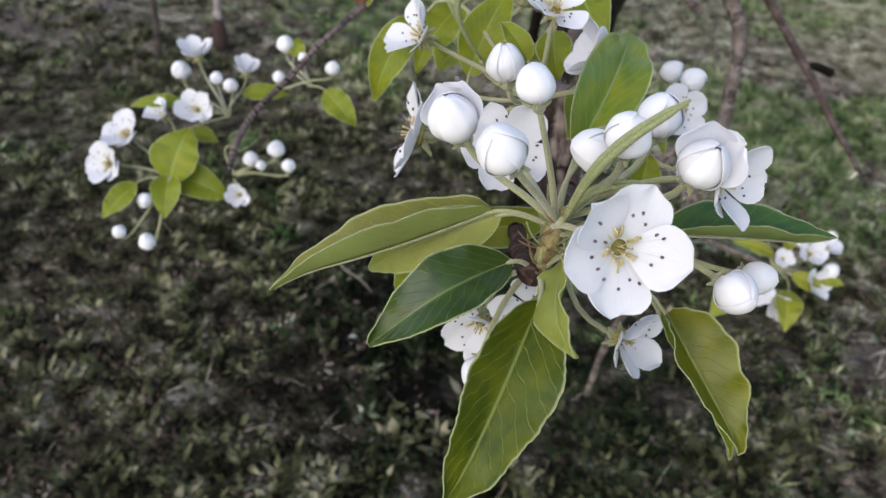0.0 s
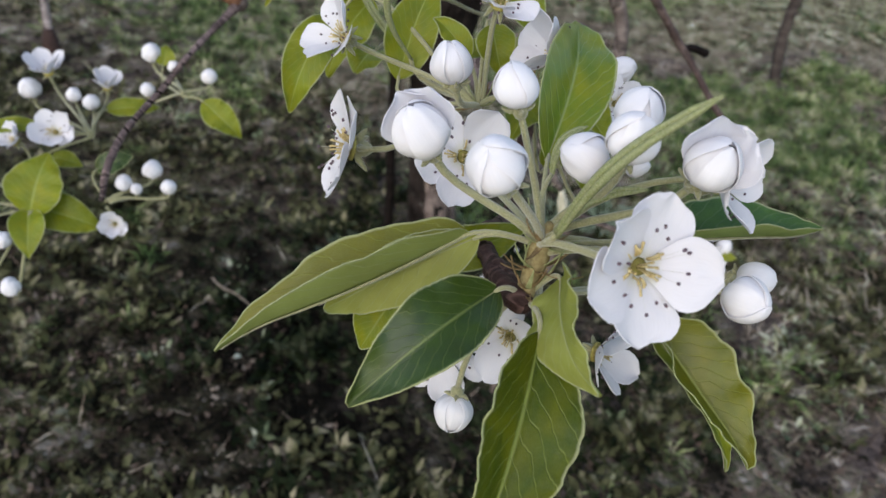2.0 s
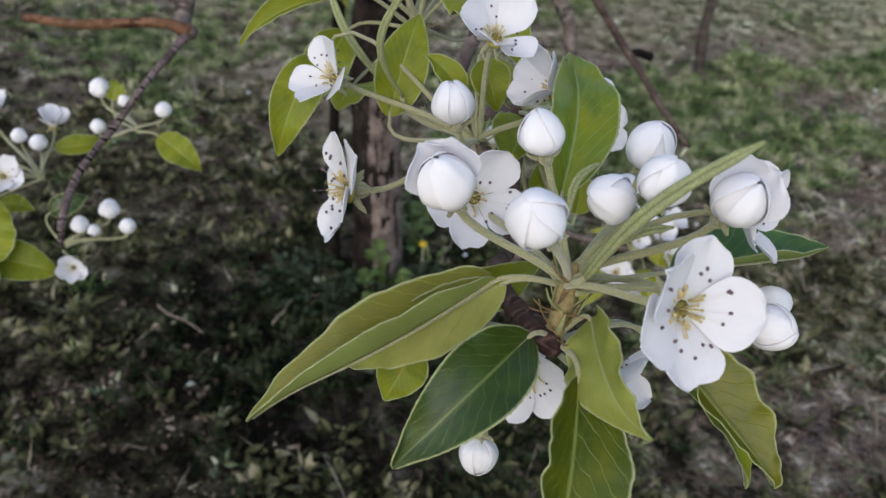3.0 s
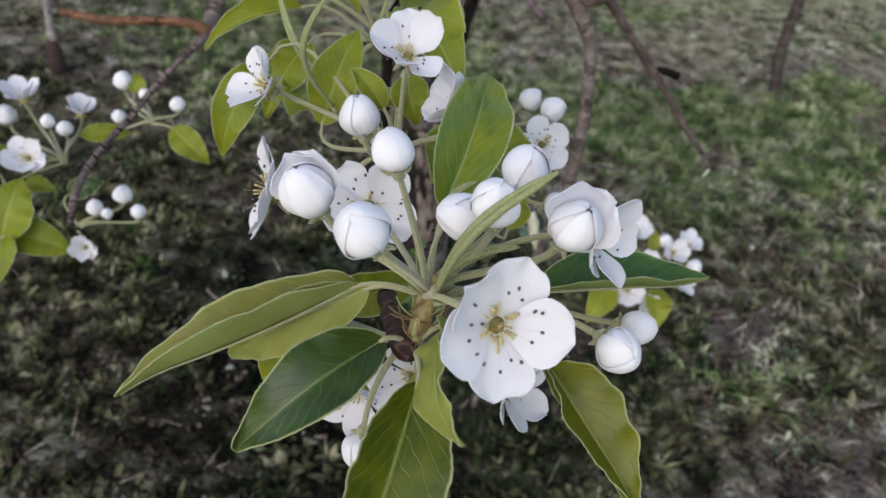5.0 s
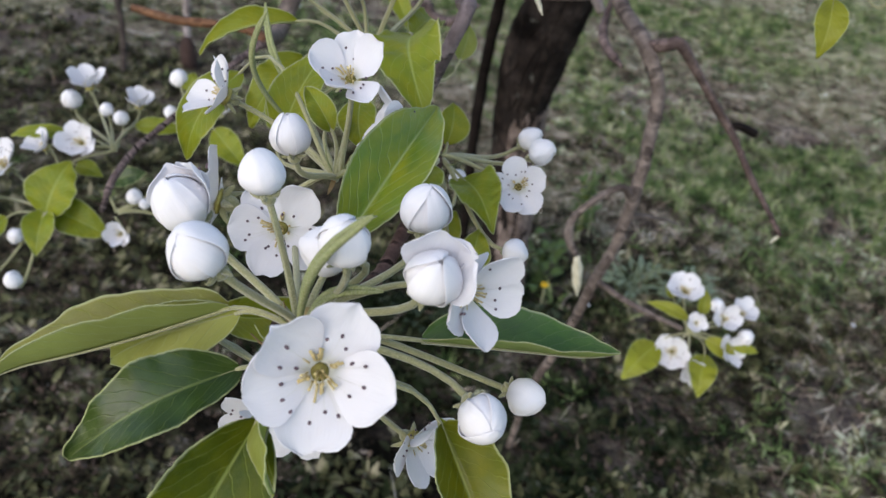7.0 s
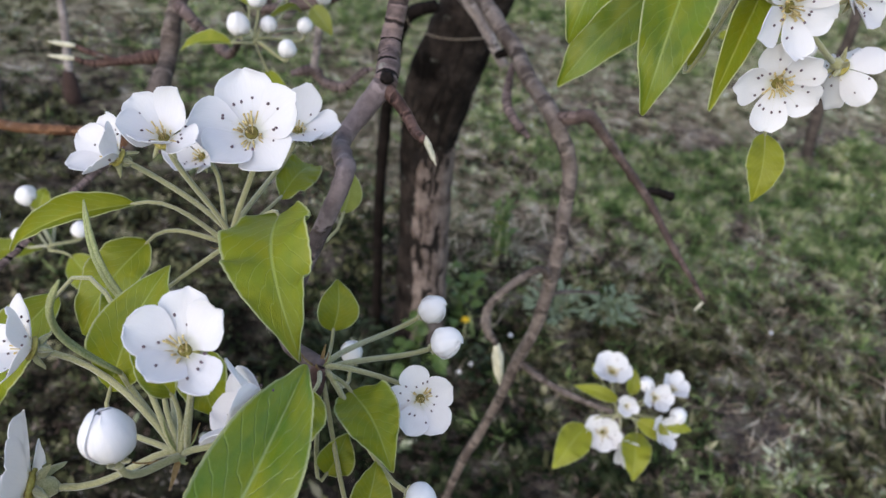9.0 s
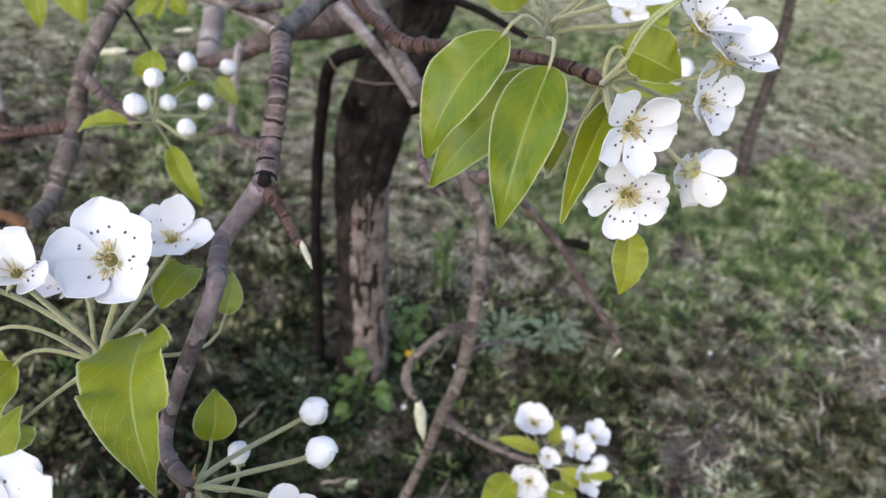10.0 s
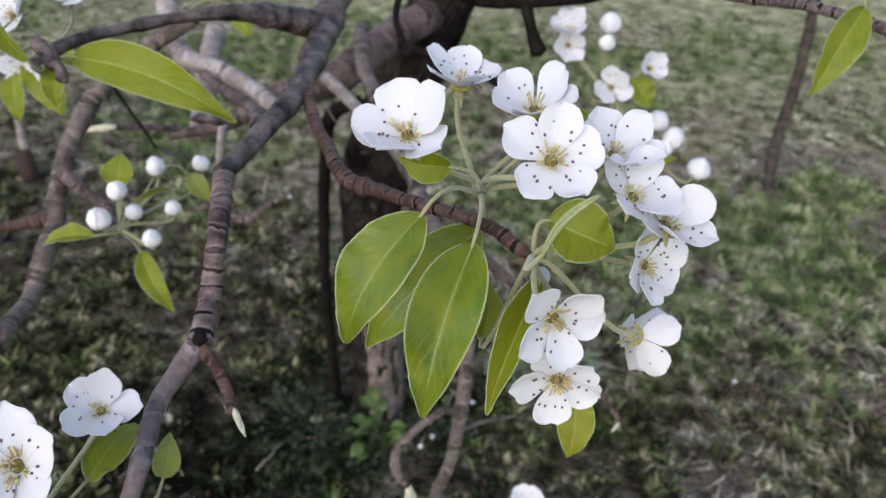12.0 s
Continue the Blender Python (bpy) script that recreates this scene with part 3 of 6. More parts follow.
def bracts(thing, hub, count, seed, reach=0.008):
    """Narrow dry bud scales and bracts left at the foot of the flower stalks."""
    rnd = random.Random(seed)
    hub = np.asarray(hub, float)
    for i in range(count):
        a = 6.283 * i / count + rnd.uniform(-0.4, 0.4)
        d = unit((math.cos(a), math.sin(a) * 0.8, rnd.uniform(-0.3, 1.1)))
        b_ = hub + d * 0.0018
        side_ = unit(np.cross(d, (0.2, 0.3, 0.9)))
        bow = unit(np.cross(side_, d))
        far, n = reach * rnd.uniform(0.5, 1.3), 9
        g, uv = np.zeros((n, 3, 3)), np.zeros((n, 3, 2))
        for p in range(n):
            u = p / (n - 1)
            mid = b_ + d * far * u + bow * far * rnd.uniform(0.34, 0.38) * u**2.2
            for q in (-1, 0, 1):
                g[p, q + 1] = mid + side_ * q * 0.00085 * (1 - u**1.5 * 0.9) + bow * (0.0003 if q else 0.0)
                uv[p, q + 1] = (u, q)
        part("bract", slab(g, uv, 0.00015), (scale_brown if i % 3 else leaf_down,) * 2, thing)


def rolled_leaf(thing, base, tip, facing, width, bend, foot):
    """A young leaf still rolled in from both margins: two downy rolls side by side."""
    base, tip = np.asarray(base, float), np.asarray(tip, float)
    along = tip - base
    far = np.linalg.norm(along)
    x = along / far
    z = unit(np.asarray(facing, float) - x * (np.asarray(facing, float) @ x))
    y = np.cross(z, x)
    n = 20
    s = np.linspace(0, 1, n)
    mid = base + s[:, None] * along + (np.sin(math.pi * s) * bend * far)[:, None] * z + (np.sin(math.pi * s) * bend * 0.6 * far)[:, None] * y
    r = width / 4 * (0.30 + 0.95 * np.sin(math.pi * (0.12 + 0.80 * s)) ** 0.8) * np.where(s > 0.9, 1 - 6 * (s - 0.9), 1)
    rolls = [tube(mid + side * y * r[:, None] * 0.85, r, 8, 0.25, far * (3 + side)) for side in (1, -1)]
    rolls.append(tube(mid - z * r[:, None] * 0.6, r * 0.7, 7, 0.1, far))
    blade = part("leaf", joined(rolls), leaf_wool, thing, "young leaf still rolled lengthwise")
    gap = np.linalg.norm(np.asarray(foot) - base)
    if gap > 0.002:
        path = bezier(base, -x * gap * 0.4, foot, unit(base - np.asarray(foot)) * gap * 0.25, 8)
        part("petiole", tube(path, np.linspace(width * 0.28, 0.0013, 8), 7, 0.1, far), stem_green, blade)
    return blade


def branch(name, points, radii, skin, knots, parent, label):
    rnd = random.Random(int(abs(points[0][0] * 7919 + points[-1][1] * 104729) * 1000))
    ringed = skin in (ring_bark, twig_bark)
    fine = ringed or skin is wet_bark
    span = np.linalg.norm(np.diff(np.asarray(points, float), axis=0), axis=1).max()
    path, rad = smooth_path(points, radii, max(26, int(span / 0.0009)) if fine else 10)
    # knots and node swellings every few centimetres
    length = np.r_[0, np.cumsum(np.linalg.norm(np.diff(path, axis=0), axis=1))]
    for i in range(int(length[-1] / 0.05)):
        at = rnd.uniform(0, length[-1])
        rad = rad * (1 + knots * rnd.uniform(0.10, 0.36) * np.exp(-(((length - at) / (0.9 * rad.mean())) ** 2)))
    if ringed:
        # old bud-scale scars stand out as narrow ridges round the twig
        for at in np.cumsum([rnd.uniform(0.003, 0.012) for i in range(int(length[-1] / 0.0075))]):
            rad = rad * (1 + rnd.uniform(-0.05, 0.15) * np.exp(-(((length - at) / rnd.uniform(0.0009, 0.0018)) ** 2)))
    jig = np.array([[noise.noise(Vector((l * 26 + k * 9.1, points[0][0] * 5, 0.5))) for k in range(3)] for l in length])
    path = path + jig * rad[:, None] * 0.35 * min(1, knots * 2.5)
    big = rad.max() > 0.02
    return part(name, tube(path, rad, 26 if big else 14, 0.14 + 0.12 * knots, points[0][1]), skin, parent, label)


def trunk(points, radii):
    """The old trunk: long bark plates between deep cracks, and bare pale wood down one side below the graft."""
    path, rad = smooth_path(points, radii, 40)
    sides = 144
    verts, faces, uvs, _ = tube(path, rad, sides, 0.10, 1.7)
    n, w = len(path), sides + 1
    depth, bare = np.zeros(n * w), np.zeros(n * w)
    for i in range(n):
        for k in range(w):
            q = i * w + k
            out = unit(verts[q] - path[i])
            a = 2 * math.pi * (k % sides) / sides
            p = Vector((math.cos(a) * 2.9, math.sin(a) * 2.9, uvs[q][0] * 6.5))
            jag = Vector((p.x, p.y, uvs[q][0] * 30.0))
            p += Vector((0.22 * noise.noise(jag * 0.9), 0.22 * noise.noise(jag * 0.9 + Vector((9, 0, 0))), 0.5 * noise.noise(jag * 0.7 + Vector((0, 5, 0)))))
            d = noise.voronoi(p)[0]
            depth[q] = min(1.0, (d[1] - d[0]) / 0.16)
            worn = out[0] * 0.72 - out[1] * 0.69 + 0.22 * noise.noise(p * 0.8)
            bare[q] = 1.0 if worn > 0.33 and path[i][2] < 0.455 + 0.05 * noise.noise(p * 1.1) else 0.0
            rough = 0.0016 * noise.noise(p * 5.0) + 0.0010 * noise.noise(p * 12.0)
            verts[q] = verts[q] + out * ((0.0042 if not bare[q] else 0.0022) * (depth[q] ** 0.6 - 1) + rough * (0.4 + 0.6 * depth[q]))
    index = []
    for face in faces:
        f4 = [q for q in face if q < n * w]
        deep, open_ = depth[f4].mean(), bare[f4].mean()
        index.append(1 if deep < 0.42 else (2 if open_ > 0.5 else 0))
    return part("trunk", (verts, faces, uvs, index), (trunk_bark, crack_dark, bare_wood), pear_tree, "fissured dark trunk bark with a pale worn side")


def bud_tip(a, b):
    """A downy unopened leaf bud at the end of a twig."""
    a, b = np.asarray(a, float), np.asarray(b, float)
    far, w = np.linalg.norm(b - a), unit(b - a)
    ob = part("leaf_bud", joined([
        tube(bezier(a, w * far * 0.3, b, -w * far * 0.3, 8), np.array([0.06, 0.09, 0.12, 0.11, 0.10, 0.09, 0.05, 0.015]) * far, 8, 0.5, far),
        tube(bezier(a, w * far * 0.4, a + w * far * 0.75 + np.cross(w, (0.3, 0.4, 0.8)) * far * 0.16, -w * far * 0.2, 6), np.array([0.06, 0.09, 0.09, 0.08, 0.05, 0.01]) * far, 6, 0.4, far * 3)]), tip_down, pear_tree, "downy pale leaf bud")
    return ob


pear_tree = new("pear_tree")
pear_tree.location = (0.17, 1.23, 0.0)
tagged(pear_tree, "old pear tree with fissured trunk and drooping pruned branches", "tree")

# ---- ground ----
def rise(x, y):
    """The uneven lie of the land."""
    z = 0.030 * noise.noise(Vector((x * 0.9, y * 0.9, 0.0))) + 0.014 * noise.noise(Vector((x * 3.1, y * 3.1, 4.0)))
    return z + 0.006 * noise.noise(Vector((x * 11, y * 11, 7.0))) - 0.012


soil, nt, b = material("soil", 0.95)
tc = nt.nodes.new("ShaderNodeTexCoord")
at = tc.outputs["Object"]


def crumbs(scale, wobble):
    """Crumbs and bits of leaf lying on the soil: a chance value for each, and its height."""
    shove = node(nt, "ShaderNodeTexNoise", Scale=scale * 0.8, Detail=3.0)
    nt.links.new(at, shove.inputs["Vector"])
    far = nt.nodes.new("ShaderNodeVectorMath")
    far.operation = "SCALE"
    far.inputs["Scale"].default_value = wobble / scale
    nt.links.new(shove.outputs[1], far.inputs[0])
    sum_ = nt.nodes.new("ShaderNodeVectorMath")
    sum_.operation = "ADD"
    nt.links.new(at, sum_.inputs[0])
    nt.links.new(far.outputs[0], sum_.inputs[1])
    vor = node(nt, "ShaderNodeTexVoronoi", Scale=scale)
    nt.links.new(sum_.outputs[0], vor.inputs["Vector"])
    sep = nt.nodes.new("ShaderNodeSeparateXYZ")
    nt.links.new(vor.outputs["Color"], sep.inputs[0])
    return sep.outputs[0], sep.outputs[1], math_node(nt, "SUBTRACT", 1.0, vor.outputs["Distance"])


pick_a, toss_a, high_a = crumbs(52, 1.6)
pick_b, toss_b, high_b = crumbs(125, 1.4)
n1 = noise_tex(nt, at, 95, 8, 0.7)
n2 = noise_tex(nt, at, 4.2, 5)
n6 = noise_tex(nt, at, 13.0, 5, 0.65)
pick = mix_color(nt, math_node(nt, "GREATER_THAN", toss_b, 0.55), pick_a, pick_b)
# bits lie thicker in some spots than in others
n7 = ramp(nt, noise_tex(nt, at, 19.0, 3, 0.55), ((0.38, (0, 0, 0)), (0.64, (1, 1, 1))))
pick = math_node(nt, "ADD", math_node(nt, "MULTIPLY", pick, 0.42), math_node(nt, "MULTIPLY", n7, math_node(nt, "MULTIPLY", n6, 1.15)))
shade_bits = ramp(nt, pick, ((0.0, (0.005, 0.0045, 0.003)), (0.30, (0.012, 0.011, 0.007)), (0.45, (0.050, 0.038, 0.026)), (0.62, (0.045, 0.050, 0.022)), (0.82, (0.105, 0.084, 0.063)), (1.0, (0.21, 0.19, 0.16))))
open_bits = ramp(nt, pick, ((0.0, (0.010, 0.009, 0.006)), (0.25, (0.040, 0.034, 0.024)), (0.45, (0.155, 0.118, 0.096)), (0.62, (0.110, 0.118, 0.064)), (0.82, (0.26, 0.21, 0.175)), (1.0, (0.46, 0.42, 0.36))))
bare = mix_color(nt, n1, (0.060, 0.045, 0.042), (0.27, 0.215, 0.20))
open_bits = mix_color(nt, ramp(nt, n2, ((0.50, (0, 0, 0)), (0.60, (0.75, 0.75, 0.75)))), open_bits, bare)
# tree shade painted into dark, ragged-edged soil round the old tree; dry, grassed-over ground elsewhere
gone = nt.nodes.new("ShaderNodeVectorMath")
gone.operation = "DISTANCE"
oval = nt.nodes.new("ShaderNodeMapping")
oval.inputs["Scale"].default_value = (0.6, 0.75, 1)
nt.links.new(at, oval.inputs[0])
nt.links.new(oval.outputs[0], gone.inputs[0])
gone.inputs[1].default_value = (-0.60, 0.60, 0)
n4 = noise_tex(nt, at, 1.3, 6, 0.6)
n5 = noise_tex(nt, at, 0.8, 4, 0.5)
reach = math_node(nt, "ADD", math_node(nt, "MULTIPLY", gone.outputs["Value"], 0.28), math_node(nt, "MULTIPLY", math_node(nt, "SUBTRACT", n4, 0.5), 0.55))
# darkest round the trunk foot: shade under the tree put into the soil colour
foot_shade = mix_color(nt, ramp(nt, pick, ((0.45, (0, 0, 0)), (0.95, (1, 1, 1)))), (0.0040, 0.0035, 0.0025), (0.036, 0.031, 0.022))
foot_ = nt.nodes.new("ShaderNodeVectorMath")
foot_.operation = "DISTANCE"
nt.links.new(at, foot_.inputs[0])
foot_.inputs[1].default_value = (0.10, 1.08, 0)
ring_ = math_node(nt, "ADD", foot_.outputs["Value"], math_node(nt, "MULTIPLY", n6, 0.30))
shade_bits = mix_color(nt, ramp(nt, ring_, ((0.42, (0, 0, 0)), (0.80, (1, 1, 1)))), foot_shade, shade_bits)
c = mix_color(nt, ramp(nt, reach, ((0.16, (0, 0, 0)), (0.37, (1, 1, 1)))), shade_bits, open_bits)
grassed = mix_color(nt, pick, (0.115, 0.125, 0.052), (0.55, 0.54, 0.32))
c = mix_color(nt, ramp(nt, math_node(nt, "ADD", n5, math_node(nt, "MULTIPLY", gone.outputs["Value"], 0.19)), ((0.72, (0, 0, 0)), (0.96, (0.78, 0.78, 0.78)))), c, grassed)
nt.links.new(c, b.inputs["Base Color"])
b.inputs["Specular IOR Level"].default_value = 0.03
bump(nt, b, math_node(nt, "ADD", math_node(nt, "MULTIPLY", n1, 0.6), math_node(nt, "ADD", math_node(nt, "MULTIPLY", high_a, 0.9), math_node(nt, "MULTIPLY", high_b, 0.5))), 1.0, 0.012)


def ground_sheet():
    """One sheet: fine where the camera looks, coarse out to the horizon."""
    xs = np.concatenate([[-400, -90, -25, -9, -4.5], np.arange(-2.6, 4.6, 0.05), [6, 10, 28, 95, 400]])
    ys = np.concatenate([[-400, -90, -25, -9, -3, -1.2], np.arange(0.0, 5.4, 0.05), [7, 11, 28, 95, 400]])
    verts = [(x, y, rise(x, y) * (1 if abs(x) < 8 and -4 < y < 9 else 0)) for y in ys for x in xs]
    n = len(xs)
    faces = [(j * n + i, j * n + i + 1, (j + 1) * n + i + 1, (j + 1) * n + i) for j in range(len(ys) - 1) for i in range(n - 1)]
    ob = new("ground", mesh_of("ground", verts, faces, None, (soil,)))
    return tagged(ob, "uneven orchard ground of short turf and dark soil with tree shade painted in", "ground", kind="structure")


ground_sheet()


def blade_material(name, colors, rough, share):
    m, nt, b = material(name, rough)
    rnd = nt.nodes.new("ShaderNodeNewGeometry").outputs["Random Per Island"]
    tc = nt.nodes.new("ShaderNodeTexCoord")
    big = noise_tex(nt, tc.outputs["Object"], 1.6, 4)
    tuft = ramp(nt, noise_tex(nt, tc.outputs["Object"], 19.0, 3, 0.5), ((0.37, (0, 0, 0)), (0.63, (1, 1, 1))))
    tone = math_node(nt, "ADD", math_node(nt, "MULTIPLY", rnd, 0.42), math_node(nt, "MULTIPLY", tuft, 0.66))
    c = ramp(nt, tone, [(0.0, tuple(0.35 * v for v in colors[0]))] + [((i + 0.9) / len(colors), col) for i, col in enumerate(colors)])
    c = mix_color(nt, ramp(nt, big, ((0.4, (0, 0, 0)), (0.65, (0.3, 0.3, 0.3)))), c, tuple(0.6 * v for v in colors[0]))
    nt.links.new(c, b.inputs["Base Color"])
    b.inputs["Specular IOR Level"].default_value = 0.06
    see_through(nt, b, c, share)
    return m


grass_mat = blade_material("grass_green", ((0.050, 0.088, 0.026), (0.132, 0.190, 0.066), (0.26, 0.310, 0.125), (0.54, 0.51, 0.33)), 0.5, 0.22)
weed_mat = blade_material("weed_green", ((0.046, 0.065, 0.034), (0.134, 0.160, 0.088), (0.27, 0.295, 0.185), (0.50, 0.50, 0.39)), 0.5, 0.15)
straw_mat = blade_material("straw_dry", ((0.17, 0.125, 0.09), (0.30, 0.235, 0.175), (0.42, 0.355, 0.28), (0.58, 0.52, 0.44)), 0.8, 0.1)
litter_mat = blade_material("litter_brown", ((0.026, 0.018, 0.014), (0.072, 0.051, 0.039), (0.125, 0.096, 0.076), (0.21, 0.175, 0.145)), 0.85, 0.05)
# dark weed greens, lowered further to carry the shade under the tree
shaded_weed_mat = blade_material("shaded_weed_green", ((0.005, 0.008, 0.0026), (0.011, 0.017, 0.0055), (0.024, 0.031, 0.012), (0.060, 0.064, 0.035)), 0.5, 0.12)
olive_mat = blade_material("creeping_weed_olive", ((0.019, 0.0180, 0.0085), (0.050, 0.053, 0.023), (0.108, 0.108, 0.053), (0.25, 0.225, 0.15)), 0.55, 0.15)


def waves(x, y, k, o):
    """Smooth random patches, about -1 to 1."""
    s = np.zeros_like(x)
    for i in range(6):
        a, f = 2.4 * i + o, k * (0.7 + 0.31 * i)
        s = s + np.sin(f * (x * math.cos(a) + y * math.sin(a)) + 3.1 * i * o + 1.7 * np.sin(f * 0.6 * (y * math.cos(a) - x * math.sin(a)) + o)) / (1 + 0.35 * i)
    return s / 2.6


def scatter(name, label, count, keep, length, width, lean, mat, droop, seed, category, clump=0, loose=0.02):
    """Many bent blades of two faces each, joined; clump blades grow from one crown."""
    rng = np.random.default_rng(seed)
    crowns = count // max(clump, 1)
    # thickest before and right of the tree, thinning out on all sides into the open turf
    y = 0.45 + 3.3 * rng.random(crowns) ** 1.25 + 0.25 * rng.standard_normal(crowns)
    x = 0.16 + 0.10 * y + (0.75 + 0.50 * y.clip(0, 9)) * (2 * rng.random(crowns) - 1) + 0.30 * rng.standard_normal(crowns)
    wide = rng.random(crowns) < 0.14
    x = np.where(wide, rng.uniform(-6, 7, crowns), x)
    y = np.where(wide, rng.uniform(-4, 9, crowns), y)
    ok = rng.random(crowns) < keep(x, y)
    x, y = x[ok], y[ok]
    grow = 0.65 + 0.6 * rng.random(len(x))
    a = rng.random(len(x) * max(clump, 1)) * 6.283
    if clump:
        x, y, grow = np.repeat(x, clump), np.repeat(y, clump), np.repeat(grow, clump)
        far = loose * np.abs(rng.standard_normal(len(x)))
        x, y = x + np.cos(a) * far, y + np.sin(a) * far
        a = a + 0.9 * rng.standard_normal(len(x))
    n = len(x)
    z = np.array([rise(p, q) for p, q in zip(x, y)])
    t = lean[0] + (lean[1] - lean[0]) * rng.random(n)
    size = (length[0] + (length[1] - length[0]) * rng.random(n) ** 1.6) * grow
    w = (width[0] + (width[1] - width[0]) * rng.random(n)) / 2
    out = np.stack([np.cos(a), np.sin(a), 0 * a], 1)
    d = out * np.sin(t)[:, None] + np.array((0, 0, 1.0)) * np.cos(t)[:, None]
    tw = (rng.random(n) - 0.5) * 1.6
    sx = np.stack([-np.sin(a) * np.cos(tw), np.cos(a) * np.cos(tw), np.sin(tw)], 1) * w[:, None]
    p = np.stack([x, y, z - 0.002], 1)
    m = p + d * size[:, None] * 0.5
    e = p + d * size[:, None] * 0.95 + out * (size * droop * 0.5)[:, None]
    e[:, 2] = np.maximum(e[:, 2] - size * droop * rng.random(n), z + 0.001 + 0.004 * rng.random(n))
    verts = np.stack([p - sx * 0.5, p + sx * 0.5, m + sx, m - sx, e + sx * 0.15, e - sx * 0.15], 1).reshape(-1, 3)
    k = np.arange(n)[:, None] * 6
    faces = np.concatenate([k + [0, 1, 2, 3], k + [3, 2, 4, 5]])
    ob = new(name, quad_mesh(name, verts, faces, mat))
    return tagged(ob, label, category, kind="stuff")


def turf(x, y):
    """How open the ground is: bare and dark under the tree, turf in the open to the right and beyond."""
    right = np.where(x > 0.2, 0.60 * (x - 0.2), 0.62 * (x - 0.2))
    return np.clip(right + 0.75 * (y - 1.18) + 0.22 * waves(x, y, 4.0, 1.3) + 0.14 * waves(x, y, 11.0, 0.4), 0.0, 1)


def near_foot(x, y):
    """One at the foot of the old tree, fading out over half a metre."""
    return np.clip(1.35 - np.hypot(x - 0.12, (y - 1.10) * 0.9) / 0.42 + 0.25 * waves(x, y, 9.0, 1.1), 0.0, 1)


def lush(x, y):
    """Where in the open the green tufts stand; the rest is straw and bare soil."""
    dry = np.clip(0.5 * (x - 1.1) + 0.5 * (y - 2.3), 0.0, 0.45)
    return np.clip(0.46 - dry + 1.25 * waves(x, y, 5.2, 2.2) + 0.65 * waves(x, y, 17.0, 0.9), 0.0, 1)


scatter("grass", "green orchard grass in uneven tufts", 420000, lambda x, y: (0.03 + 0.97 * turf(x, y)) * lush(x, y) * np.clip((y - 0.6) * 1.6, 0.15, 1), (0.014, 0.055), (0.0016, 0.0040), (0.25, 1.30), grass_mat, 0.45, 3, "grass", 24, 0.013)
scatter("clover", "low grey-green clover and weeds in the turf", 170000, lambda x, y: np.clip((0.03 + 0.80 * turf(x, y)) * (0.30 + 0.7 * waves(x, y, 7.0, 2.9) + 0.6 * waves(x, y, 31.0, 1.9)), 0.0, 1), (0.009, 0.026), (0.005, 0.013), (0.5, 1.40), weed_mat, 0.25, 4, "clover", 9, 0.012)
scatter("shade_weeds", "small dark round-leaved weeds creeping under the tree, its shade painted in", 200000, lambda x, y: np.clip(1.2 * near_foot(x, y) * (1.0 - turf(x, y)) * (0.55 + 0.6 * waves(x, y, 9.0, 5.9) + 0.6 * waves(x, y, 29.0, 3.1)), 0.0, 1), (0.010, 0.030), (0.006, 0.015), (0.4, 1.40), shaded_weed_mat, 0.25, 8, "weeds", 12, 0.017)
scatter("creeping_weeds", "olive and brown creeping weeds on half-bare soil", 260000, lambda x, y: np.clip(np.clip(np.hypot(x + 0.42, y - 0.8) / 0.55, 0.4, 1) * (1.0 - near_foot(x, y)) * (1.0 - turf(x, y)) * (0.40 + 0.7 * waves(x, y, 8.0, 4.9) + 0.6 * waves(x, y, 27.0, 2.1)), 0.0, 1), (0.010, 0.034), (0.006, 0.016), (0.4, 1.40), olive_mat, 0.25, 9, "weeds", 12, 0.017)
scatter("straw", "dry straw and dead grass stalks lying on the turf", 125000, lambda x, y: np.clip((0.01 + 0.8 * turf(x, y)) * (1.1 - 0.8 * lush(x, y) + 0.5 * waves(x, y, 3.2, 4.4)), 0.004, 1), (0.02, 0.085), (0.0010, 0.0026), (1.1, 1.54), straw_mat, 0.1, 5, "straw")
scatter("leaf_litter", "brown crumbled leaf litter on the soil", 150000, lambda x, y: np.clip(0.20 + 0.20 * turf(x, y) + 0.5 * waves(x, y, 6.0, 3.7), 0.03, 1), (0.006, 0.020), (0.004, 0.010), (0.7, 1.5), litter_mat, 0.1, 6, "leaf litter")

# fallen white petals on the ground
def fallen_petals():
    rng = random.Random(12)
    geos = []
    for i in range(30):
        y = 1.15 + 2.6 * rng.random() ** 1.3
        x = -0.1 - 0.25 * y + rng.random() * (1.4 + 0.8 * y)
        z = rise(x, y) + rng.uniform(0.008, 0.016)
        f = frame_of((rng.uniform(-0.5, 0.5), rng.uniform(-0.5, 0.5), 1), rng.uniform(0, 360))
        g, uv = petal_grid(rng.uniform(0.008, 0.013), 0.010, 5, 20, 0.5, 0, rng, 5, 5)
        geos.append(slab(np.array((x, y, z)) + g @ f, uv, 0.0003))
    v, fa, u, ix = joined(geos)
    ob = new("fallen_petals", mesh_of("fallen_petals", v, fa, u, (petal_white, petal_white), ix))
    tagged(ob, "white pear petals fallen on the turf", "petals", kind="stuff")


fallen_petals()

